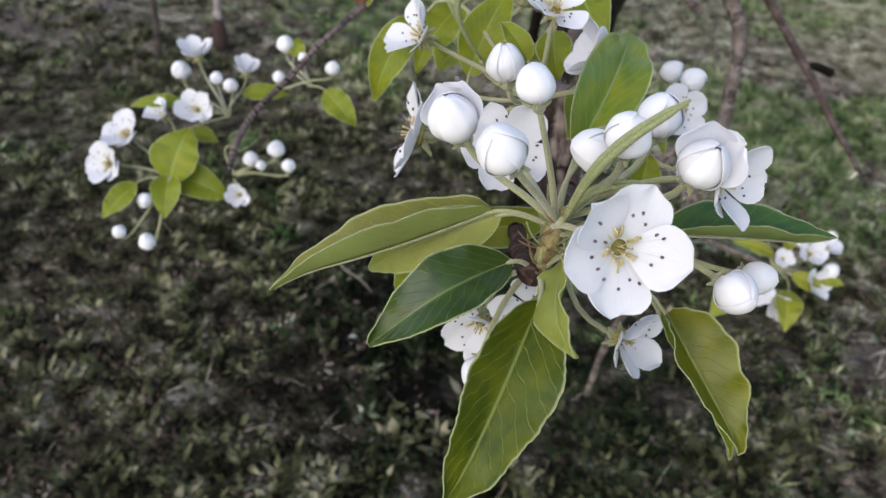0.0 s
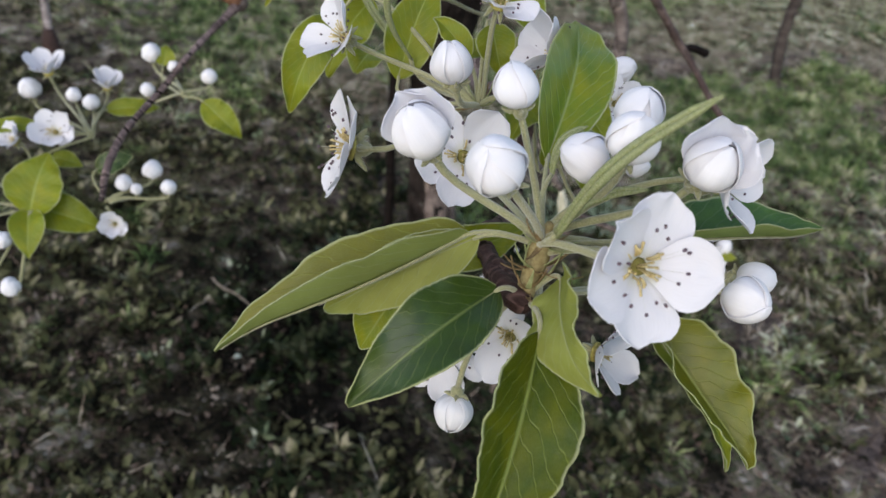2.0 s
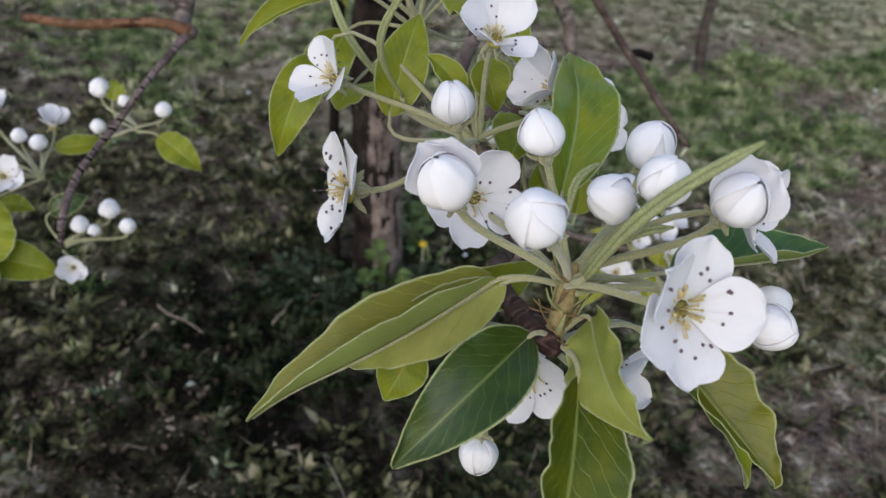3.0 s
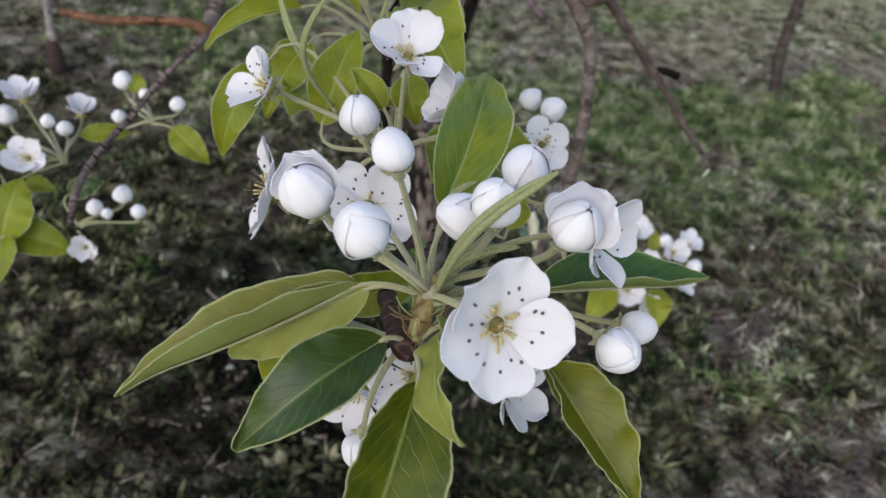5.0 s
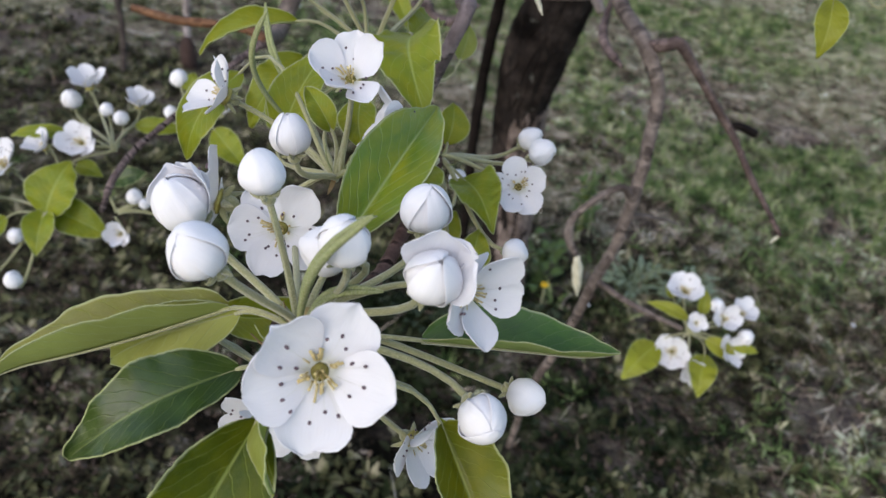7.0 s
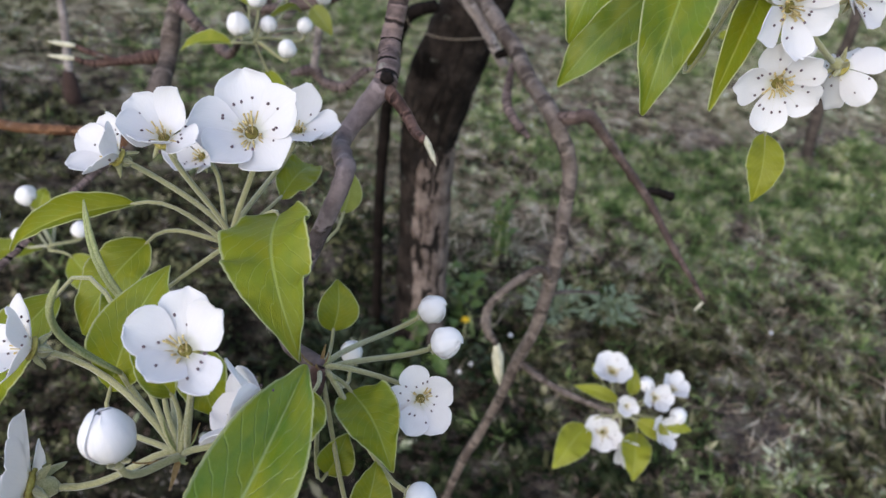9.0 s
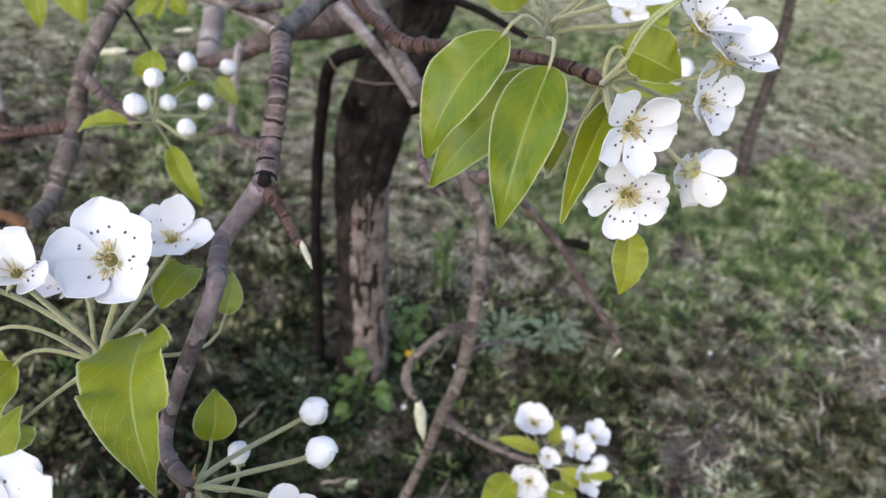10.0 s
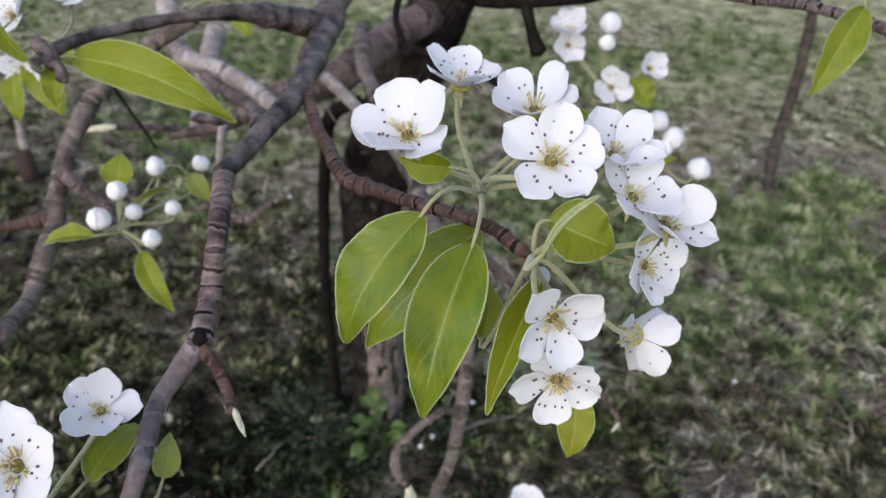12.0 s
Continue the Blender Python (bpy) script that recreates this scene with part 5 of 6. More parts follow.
hero = cluster((0.0380, 0.1776, 0.8408), "cluster of opening white pear blossom with glossy green leaves")
flower(hero, (0.0552, 0.1518, 0.8718), (0.23, -0.83, 0.50), 0.0350, 20, 100, (0.0423, 0.1848, 0.8532), detail=True, cup=0.26, curl=-4, lift=(0, 8, -6, 10, -4))
bud(hero, (0.0234, 0.1672, 0.8884), (-0.52, -0.27, 0.81), 0.0071, 0.0, (0.0423, 0.1848, 0.8532))
bud(hero, (0.0089, 0.1954, 0.8817), (-0.44, -0.15, 0.89), 0.0077, 0.2, (0.0423, 0.1848, 0.8532), ((288, 58, 0.0185), (345, 62, 0.0175)))
bud(hero, (0.0314, 0.1929, 0.8953), (-0.29, 0.20, 0.94), 0.0058, 0.5, (0.0423, 0.1848, 0.8532))
bud(hero, (0.0499, 0.1852, 0.8805), (-0.84, -0.30, 0.46), 0.0066, 0.0, (0.0423, 0.1848, 0.8532))
bud(hero, (0.0564, 0.1735, 0.8921), (-0.01, -0.27, 0.96), 0.0065, 0.0, (0.0423, 0.1848, 0.8532))
bud(hero, (0.0719, 0.2101, 0.8797), (0.08, -0.08, 0.99), 0.0073, 0.25, (0.0423, 0.1848, 0.8532))
bud(hero, (0.0772, 0.1724, 0.8859), (0.25, -0.35, 0.90), 0.0072, 0.0, (0.0423, 0.1848, 0.8532), ((195, 58, 0.018), (265, 62, 0.018)))
flower(hero, (0.0862, 0.1822, 0.8751), (0.68, -0.66, 0.31), 0.0290, 30, 20, (0.0423, 0.1848, 0.8532), cup=0.32)
bud(hero, (0.0934, 0.1644, 0.8503), (0.50, -0.86, 0.12), 0.0064, 0.0, (0.0423, 0.1848, 0.8532))
bud(hero, (0.1053, 0.1809, 0.8430), (0.82, -0.53, 0.23), 0.0055, 0.0, (0.0423, 0.1848, 0.8532))
flower(hero, (0.0263, 0.2268, 0.8555), (0.02, -0.88, 0.48), 0.0340, 10, 20, (0.0423, 0.1848, 0.8532))
flower(hero, (0.0227, 0.2083, 0.7895), (-0.18, -0.98, -0.04), 0.0320, 30, 40, (0.0380, 0.1776, 0.8408))
flower(hero, (0.0406, 0.1933, 0.8109), (-0.45, -0.86, 0.24), 0.0300, 22, 10, (0.0380, 0.1776, 0.8408))
flower(hero, (0.0750, 0.2040, 0.7920), (0.72, -0.62, 0.20), 0.0310, 38, 60, (0.0423, 0.1848, 0.8532), cup=0.34)
bud(hero, (0.0230, 0.1830, 0.7890), (-0.15, -0.35, -0.92), 0.0062, 0.25, (0.0380, 0.1776, 0.8408))
bud(hero, (0.1029, 0.2736, 0.8245), (0.61, -0.67, 0.43), 0.0053, 0.0, (0.0680, 0.3149, 0.8376))
leaf(hero, (0.0222, 0.1872, 0.8555), (-0.0454, 0.1700, 0.8342), (0.0, 0.20, 0.98), 0.0250, 56, 0.12, 0.0, (0.0423, 0.1848, 0.8532), leaf_golden, wave=0.4)
leaf(hero, (0.0252, 0.1871, 0.8542), (-0.0173, 0.1875, 0.8274), (-0.16, -0.89, 0.42), 0.0200, 20, 0.2, 0.1, (0.0423, 0.1848, 0.8532), leaf_pale)
leaf(hero, (0.0292, 0.1734, 0.8470), (-0.0104, 0.1512, 0.8292), (-0.23, -0.60, 0.76), 0.0245, 24, 0.25, 0.18, (0.0380, 0.1776, 0.8408), leaf_dark, hook=-0.04)
leaf(hero, (0.0378, 0.1591, 0.8446), (0.0166, 0.1146, 0.8045), (0.36, -0.60, 0.71), 0.0320, 26, 0.12, 0.10, (0.0380, 0.1776, 0.8408), leaf_mid)
leaf(hero, (0.0462, 0.1750, 0.8495), (0.0440, 0.1370, 0.8462), (-0.80, -0.50, 0.33), 0.0240, 14, 0.25, 0.10, (0.0380, 0.1776, 0.8408), leaf_pale, twist=25, hook=0.08)
leaf(hero, (0.0838, 0.1889, 0.8185), (0.1068, 0.1507, 0.7974), (0.34, -0.52, 0.78), 0.0300, 40, 0.2, -0.03, (0.0380, 0.1776, 0.8408), leaf_golden)
leaf(hero, (0.0825, 0.1945, 0.8148), (0.1127, 0.1640, 0.7777), (0.44, -0.57, 0.70), 0.0120, 30, 0.2, 0.1, (0.0380, 0.1776, 0.8408), leaf_young)
leaf(hero, (0.0754, 0.1888, 0.8512), (0.1306, 0.1945, 0.8482), (-0.05, 0.22, 0.97), 0.0260, 40, 0.2, 0.03, (0.0423, 0.1848, 0.8532), leaf_deep, hook=-0.05, wave=0.3)
leaf(hero, (0.0485, 0.2130, 0.8630), (0.0688, 0.2705, 0.8824), (0.03, -0.76, 0.64), 0.0280, 30, 0.1, 0.10, (0.0423, 0.1848, 0.8532), leaf_glossy, hook=-0.02, wave=0.5)
rolled_leaf(hero, (0.0438, 0.1780, 0.8613), (0.0650, 0.1553, 0.9128), (-0.43, -0.48, 0.76), 0.0034, 0.06, (0.0423, 0.1848, 0.8532))
rolled_leaf(hero, (0.0448, 0.1823, 0.8589), (0.0652, 0.1781, 0.8754), (-0.43, -0.48, 0.76), 0.0028, 0.15, (0.0423, 0.1848, 0.8532))
rolled_leaf(hero, (0.0481, 0.2044, 0.8635), (0.0582, 0.2113, 0.8751), (-0.43, -0.48, 0.76), 0.0024, 0.2, (0.0423, 0.1848, 0.8532))
leaf(hero, (0.0043, 0.1966, 0.8255), (-0.0063, 0.1883, 0.8120), (-0.36, -0.84, 0.41), 0.0170, 20, 0.2, 0.1, (0.0380, 0.1776, 0.8408), leaf_young)
leaf(hero, (0.0109, 0.2076, 0.8335), (0.0457, 0.2117, 0.8393), (0.01, -0.87, 0.50), 0.0160, 20, 0.2, 0.1, (0.0380, 0.1776, 0.8408), leaf_young)

part("spur_tip", tube(*smooth_path([(0.0378, 0.1776, 0.8400), (0.0395, 0.1795, 0.8455), (0.0412, 0.1825, 0.8500), (0.0430, 0.1852, 0.8545), (0.0445, 0.1868, 0.8590)], [0.0030, 0.0027, 0.0030, 0.0027, 0.0012], 8), 12, 0.5, 3.3), stem_brown, hero, "brown downy tip of the spur")
bracts(hero, (0.0423, 0.1838, 0.8540), 11, 4, 0.009)
bracts(hero, (0.0405, 0.1805, 0.8480), 9, 14, 0.010)
bracts(hero, (0.0385, 0.1776, 0.8430), 9, 5, 0.011)

behind = cluster((0.0358, 0.2622, 0.8549), "spray of white pear blossom behind the foremost cluster")
flower(behind, (0.0400, 0.2649, 0.8908), (0.04, -0.55, 0.83), 0.0300, 32, 0, (0.0358, 0.2622, 0.8549), cup=0.36)
flower(behind, (-0.0101, 0.2871, 0.8680), (-0.75, -0.35, 0.57), 0.0300, 32, 30, (0.0358, 0.2622, 0.8549), cup=0.32)
bud(behind, (0.0238, 0.2499, 0.8756), (-0.19, 0.17, 0.97), 0.0068, 0.0, (0.0358, 0.2622, 0.8549))
flower(behind, (0.0600, 0.2583, 0.8750), (-0.86, -0.05, 0.50), 0.0300, 46, 60, (0.0358, 0.2622, 0.8549), cup=0.32)
flower(behind, (-0.0082, 0.2646, 0.8368), (-0.97, -0.10, 0.20), 0.0420, 6, 90, (0.0358, 0.2622, 0.8549))
leaf(behind, (-0.0118, 0.3120, 0.8665), (-0.0310, 0.2922, 0.8360), (-0.06, -0.79, 0.61), 0.0190, 20, 0.1, 0.15, (0.0358, 0.2622, 0.8549), leaf_young)
leaf(behind, (0.0412, 0.2796, 0.8771), (0.0445, 0.2683, 0.8633), (-0.06, -0.79, 0.61), 0.0150, 20, 0.1, 0.15, (0.0358, 0.2622, 0.8549), leaf_young)
rolled_leaf(behind, (0.0120, 0.3180, 0.8520), (-0.0080, 0.3350, 0.8870), (-0.43, -0.56, 0.71), 0.0029, 0.1, (0.0358, 0.2622, 0.8549))
rolled_leaf(behind, (0.0140, 0.2860, 0.8610), (0.0130, 0.2660, 0.9100), (-0.43, -0.56, 0.71), 0.0028, 0.15, (0.0358, 0.2622, 0.8549))
leaf(behind, (0.0326, 0.2723, 0.8668), (0.0211, 0.2809, 0.8788), (-0.02, -0.68, 0.73), 0.0110, 25, 0.2, 0.1, (0.0358, 0.2622, 0.8549), leaf_young)
leaf(behind, (0.0097, 0.2869, 0.8527), (0.0238, 0.3085, 0.8830), (-0.02, -0.68, 0.73), 0.0200, 15, 0.1, 0.1, (0.0358, 0.2622, 0.8549), leaf_young)
leaf(behind, (0.0316, 0.2827, 0.8641), (0.0442, 0.2846, 0.8668), (-0.06, -0.41, 0.91), 0.0090, 20, 0.1, 0.1, (0.0358, 0.2622, 0.8549), leaf_young)

bracts(behind, (0.0358, 0.2622, 0.8549), 7, 6)

upper = cluster((0.0318, 0.3562, 0.8581), "upright spray of fully open white pear blossom")
flower(upper, (-0.0059, 0.3626, 0.8874), (-0.64, -0.37, 0.67), 0.0300, 40, 10, (0.0318, 0.3562, 0.8581), cup=0.32)
flower(upper, (0.0176, 0.3413, 0.9074), (0.00, -0.49, 0.87), 0.0305, 42, 30, (0.0318, 0.3562, 0.8581), cup=0.36)
flower(upper, (0.0423, 0.3534, 0.9047), (-0.06, -0.68, 0.73), 0.0385, 26, 0, (0.0318, 0.3562, 0.8581), cup=0.36)
flower(upper, (0.0515, 0.3980, 0.8834), (0.18, -0.50, 0.85), 0.0310, 34, 40, (0.0318, 0.3562, 0.8581), cup=0.32)
flower(upper, (0.0223, 0.3658, 0.8876), (-0.33, -0.58, 0.74), 0.0260, 40, 20, (0.0318, 0.3562, 0.8581), cup=0.36)
leaf(upper, (0.0504, 0.3526, 0.8739), (0.0628, 0.2914, 0.8679), (-0.20, -0.59, 0.78), 0.0350, 25, 0.15, 0.15, (0.0318, 0.3562, 0.8581), leaf_young)
leaf(upper, (-0.0000, 0.3562, 0.8725), (-0.0427, 0.3463, 0.8584), (0.05, -0.50, 0.86), 0.0150, 40, 0.3, 0.12, (0.0318, 0.3562, 0.8581), leaf_young)
leaf(upper, (0.0461, 0.3837, 0.8612), (0.0569, 0.4168, 0.8584), (-0.03, -0.70, 0.72), 0.0180, 20, 0.1, 0.1, (0.0318, 0.3562, 0.8581), leaf_young)
leaf(upper, (0.0698, 0.3962, 0.8477), (0.0721, 0.4058, 0.8623), (0.12, -0.82, 0.56), 0.0120, 25, 0.1, 0.1, (0.0318, 0.3562, 0.8581), leaf_pale)
leaf(upper, (0.0038, 0.3451, 0.8378), (-0.0046, 0.3230, 0.8399), (-0.10, -0.68, 0.72), 0.0260, 15, 0.1, 0.1, (0.0318, 0.3562, 0.8581), leaf_young)
leaf(upper, (0.0020, 0.3575, 0.8555), (-0.0169, 0.3315, 0.8335), (-0.09, -0.68, 0.73), 0.0220, 18, 0.1, 0.1, (0.0318, 0.3562, 0.8581), leaf_young)

bracts(upper, (0.0318, 0.3562, 0.8581), 6, 7)

side = cluster((0.0680, 0.3149, 0.8376), "side spur of pear buds with one open flower")
flower(side, (0.1023, 0.3076, 0.8331), (0.02, -0.84, 0.54), 0.0265, 22, 0, (0.0680, 0.3149, 0.8376))
bud(side, (0.1112, 0.3311, 0.8374), (0.68, -0.28, 0.67), 0.0058, 0.0, (0.0680, 0.3149, 0.8376))
bud(side, (0.1076, 0.3603, 0.8281), (0.63, -0.22, 0.75), 0.0058, 0.0, (0.0680, 0.3149, 0.8376))
bud(side, (0.0762, 0.3650, 0.7987), (0.02, 0.18, 0.98), 0.0049, 0.5, (0.0680, 0.3149, 0.8376))
leaf(side, (0.0670, 0.2995, 0.8416), (0.0527, 0.2774, 0.8341), (-0.30, -0.66, 0.69), 0.0270, 22, 0.15, 0.1, (0.0680, 0.3149, 0.8376), leaf_young)
leaf(side, (0.0787, 0.3101, 0.8325), (0.0930, 0.2816, 0.8293), (0.10, -0.68, 0.73), 0.0230, 22, 0.15, 0.1, (0.0680, 0.3149, 0.8376), leaf_young)
leaf(side, (0.0699, 0.3450, 0.8283), (0.0707, 0.3559, 0.8439), (0.20, -0.73, 0.65), 0.0170, 18, 0.1, 0.1, (0.0680, 0.3149, 0.8376), leaf_young)
leaf(side, (0.0724, 0.2922, 0.8116), (0.0784, 0.3000, 0.8225), (0.18, -0.65, 0.74), 0.0140, 20, 0.1, 0.1, (0.0680, 0.3149, 0.8376), leaf_young)
leaf(side, (0.0857, 0.2783, 0.8094), (0.0889, 0.2881, 0.8231), (0.18, -0.65, 0.74), 0.0150, 20, 0.1, 0.1, (0.0680, 0.3149, 0.8376), leaf_young)

bracts(side, (0.0680, 0.3149, 0.8376), 7, 8)

right = cluster((0.2113, 0.3859, 0.9532), "drooping cluster of open white pear blossom with fresh leaves")
flower(right, (0.1650, 0.4037, 0.9967), (-0.22, -0.46, 0.86), 0.0350, 32, 8, (0.1937, 0.4282, 0.9622), cup=0.34)
flower(right, (0.1861, 0.4509, 0.9947), (0.10, -0.04, 0.99), 0.0335, 28, 0, (0.1937, 0.4282, 0.9622), cup=0.32)
flower(right, (0.2111, 0.4346, 0.9923), (-0.17, -0.34, 0.93), 0.0340, 34, 30, (0.1937, 0.4282, 0.9622), cup=0.34)
flower(right, (0.2076, 0.3860, 0.9974), (0.02, -0.66, 0.75), 0.0340, 20, 50, (0.1937, 0.4282, 0.9622), detail=True)
flower(right, (0.2323, 0.4032, 0.9907), (0.08, -0.38, 0.92), 0.0320, 32, 10, (0.1937, 0.4282, 0.9622))
flower(right, (0.2371, 0.3908, 0.9820), (0.28, -0.45, 0.85), 0.0320, 28, 40, (0.2065, 0.3904, 0.9591))
flower(right, (0.2494, 0.3891, 0.9723), (0.28, -0.40, 0.87), 0.0320, 30, 0, (0.2065, 0.3904, 0.9591))
flower(right, (0.2474, 0.3943, 0.9528), (0.48, -0.78, 0.40), 0.0300, 24, 0, (0.2065, 0.3904, 0.9591))
flower(right, (0.2085, 0.3610, 0.9570), (0.35, -0.93, 0.09), 0.0320, 22, 30, (0.2065, 0.3904, 0.9591), detail=True)
flower(right, (0.2126, 0.3596, 0.9326), (-0.07, -0.99, -0.08), 0.0320, 12, 18, (0.2065, 0.3904, 0.9591), detail=True)
flower(right, (0.2453, 0.3828, 0.9307), (0.80, 0.36, -0.48), 0.0300, 30, 20, (0.2065, 0.3904, 0.9591))
bud(right, (0.2124, 0.3986, 0.9450), (0.43, -0.62, 0.66), 0.0038, 0.0, (0.2065, 0.3904, 0.9591))
leaf(right, (0.1698, 0.3931, 0.9739), (0.1439, 0.3728, 0.9374), (-0.18, -0.69, 0.70), 0.0255, 18, 0.15, 0.12, (0.1937, 0.4282, 0.9622), leaf_shiny)
leaf(right, (0.1941, 0.4283, 0.9461), (0.1508, 0.4062, 0.9068), (-0.18, -0.75, 0.63), 0.0260, 15, 0.1, 0.1, (0.1937, 0.4282, 0.9622), leaf_shiny)
leaf(right, (0.1868, 0.3903, 0.9644), (0.1690, 0.3539, 0.9222), (-0.18, -0.75, 0.63), 0.0275, 28, 0.15, 0.12, (0.1937, 0.4282, 0.9622), leaf_shiny)
leaf(right, (0.2087, 0.3833, 0.9538), (0.1889, 0.3515, 0.9266), (-0.43, -0.75, 0.51), 0.0180, 55, 0.2, 0.1, (0.2065, 0.3904, 0.9591), leaf_young)
leaf(right, (0.2297, 0.3883, 0.9001), (0.2270, 0.3740, 0.8786), (-0.08, -0.83, 0.56), 0.0150, 20, 0.1, 0.1, (0.2065, 0.3904, 0.9591), leaf_yellow)
leaf(right, (0.2111, 0.3928, 0.9721), (0.2332, 0.3861, 0.9654), (0.02, -0.70, 0.71), 0.0240, 20, 0.1, 0.1, (0.2065, 0.3904, 0.9591), leaf_young)
leaf(right, (0.1804, 0.4104, 0.9822), (0.1624, 0.4131, 0.9834), (-0.07, -1.00, -0.05), 0.0130, 20, 0.1, 0.1, (0.1937, 0.4282, 0.9622), leaf_young)
leaf(right, (0.2171, 0.4175, 0.9917), (0.2286, 0.4199, 0.9970), (0.22, -0.68, 0.70), 0.0120, 20, 0.1, 0.1, (0.1937, 0.4282, 0.9622), leaf_young)
leaf(right, (0.1918, 0.3894, 0.9245), (0.1954, 0.4004, 0.9413), (0.43, -0.75, 0.51), 0.0120, 30, 0.1, 0.1, (0.2065, 0.3904, 0.9591), leaf_young)
rolled_leaf(right, (0.2030, 0.3623, 0.9795), (0.2168, 0.3622, 0.9994), (-0.38, -0.56, 0.74), 0.0024, 0.1, (0.2065, 0.3904, 0.9591))

bracts(right, (0.1937, 0.4282, 0.9622), 7, 9)
bracts(right, (0.2065, 0.3904, 0.9591), 7, 10)

buds_left = cluster((0.0016, 0.5928, 0.8388), "spur of round white pear buds with small leaves")
bud(buds_left, (0.0160, 0.6342, 0.8610), (0.02, -0.31, 0.95), 0.0062, 0.2, (0.0016, 0.5928, 0.8388))
bud(buds_left, (0.0040, 0.5932, 0.8669), (0.02, -0.31, 0.95), 0.0058, 0.2, (0.0016, 0.5928, 0.8388))
bud(buds_left, (-0.0058, 0.5828, 0.8538), (0.02, -0.31, 0.95), 0.0068, 0.2, (0.0016, 0.5928, 0.8388))
bud(buds_left, (0.0093, 0.5989, 0.8489), (0.02, -0.31, 0.95), 0.0053, 0.2, (0.0016, 0.5928, 0.8388))
bud(buds_left, (0.0302, 0.6070, 0.8468), (0.02, -0.31, 0.95), 0.0051, 0.2, (0.0016, 0.5928, 0.8388))
bud(buds_left, (0.0228, 0.5804, 0.8416), (0.02, -0.31, 0.95), 0.0056, 0.2, (0.0016, 0.5928, 0.8388))
bud(buds_left, (0.0367, 0.6670, 0.8460), (0.02, -0.31, 0.95), 0.0058, 0.2, (0.0016, 0.5928, 0.8388))
leaf(buds_left, (-0.0111, 0.5832, 0.8415), (-0.0419, 0.5834, 0.8361), (-0.09, -0.31, 0.95), 0.0150, 25, 0.1, 0.1, (0.0016, 0.5928, 0.8388), leaf_young)
leaf(buds_left, (0.0068, 0.6036, 0.8167), (0.0276, 0.5803, 0.7874), (0.10, -0.75, 0.65), 0.0160, 20, 0.1, 0.1, (0.0016, 0.5928, 0.8388), leaf_young)
leaf(buds_left, (-0.0070, 0.6267, 0.8505), (-0.0052, 0.6383, 0.8674), (-0.11, -0.81, 0.57), 0.0230, 15, 0.1, 0.1, (0.0016, 0.5928, 0.8388), leaf_young)
leaf(buds_left, (0.0076, 0.6004, 0.8508), (0.0268, 0.6228, 0.8512), (0.21, -0.50, 0.84), 0.0090, 60, 0.3, 0.2, (0.0016, 0.5928, 0.8388), leaf_pale)
leaf(buds_left, (0.0290, 0.6632, 0.8392), (0.0436, 0.6520, 0.8258), (-0.10, -0.68, 0.72), 0.0150, 20, 0.1, 0.1, (0.0016, 0.5928, 0.8388), leaf_pale)

far_left = cluster((-0.1768, 0.4922, 0.6690), "cluster of white pear blossom on a low branch")
flower(far_left, (-0.2016, 0.5151, 0.7005), (0.03, -0.73, 0.69), 0.0342, 34, 20, (-0.1809, 0.5232, 0.6932))
flower(far_left, (-0.2160, 0.5672, 0.7200), (-0.02, -0.27, 0.96), 0.0331, 45, 20, (-0.1809, 0.5232, 0.6932))
flower(far_left, (-0.2536, 0.4989, 0.6830), (-0.30, -0.47, 0.83), 0.0388, 28, 20, (-0.2127, 0.4741, 0.6643))
flower(far_left, (-0.2600, 0.4766, 0.6708), (-0.36, -0.76, 0.54), 0.0365, 26, 20, (-0.2127, 0.4741, 0.6643))
flower(far_left, (-0.1641, 0.4788, 0.6507), (0.06, -0.90, 0.44), 0.0256, 50, 20, (-0.1696, 0.4875, 0.6624))
flower(far_left, (-0.1767, 0.5623, 0.7109), (0.18, -0.23, 0.96), 0.0274, 50, 20, (-0.1809, 0.5232, 0.6932))
flower(far_left, (-0.2270, 0.5103, 0.6961), (-0.40, -0.44, 0.80), 0.0274, 40, 20, (-0.2127, 0.4741, 0.6643))
bud(far_left, (-0.2286, 0.5593, 0.7105), (0.09, -0.37, 0.92), 0.0077, 0.0, (-0.1809, 0.5232, 0.6932))
bud(far_left, (-0.1963, 0.5491, 0.7115), (0.09, -0.37, 0.92), 0.0053, 0.0, (-0.1809, 0.5232, 0.6932))
bud(far_left, (-0.1847, 0.5463, 0.7071), (0.09, -0.37, 0.92), 0.0058, 0.0, (-0.1809, 0.5232, 0.6932))
bud(far_left, (-0.1418, 0.5601, 0.7392), (0.09, -0.37, 0.92), 0.0068, 0.0, (-0.1165, 0.5217, 0.7254))
bud(far_left, (-0.1270, 0.5550, 0.7314), (0.09, -0.37, 0.92), 0.0043, 0.0, (-0.1165, 0.5217, 0.7254))
bud(far_left, (-0.1445, 0.5441, 0.7185), (0.09, -0.37, 0.92), 0.0053, 0.0, (-0.1165, 0.5217, 0.7254))
bud(far_left, (-0.0995, 0.5306, 0.7358), (0.09, -0.37, 0.92), 0.0056, 0.0, (-0.1165, 0.5217, 0.7254))
bud(far_left, (-0.1586, 0.4958, 0.6725), (0.09, -0.37, 0.92), 0.0058, 0.0, (-0.1696, 0.4875, 0.6624))
bud(far_left, (-0.1501, 0.4936, 0.6691), (0.09, -0.37, 0.92), 0.0042, 0.0, (-0.1696, 0.4875, 0.6624))
bud(far_left, (-0.1399, 0.5019, 0.6791), (0.09, -0.37, 0.92), 0.0068, 0.0, (-0.1696, 0.4875, 0.6624))
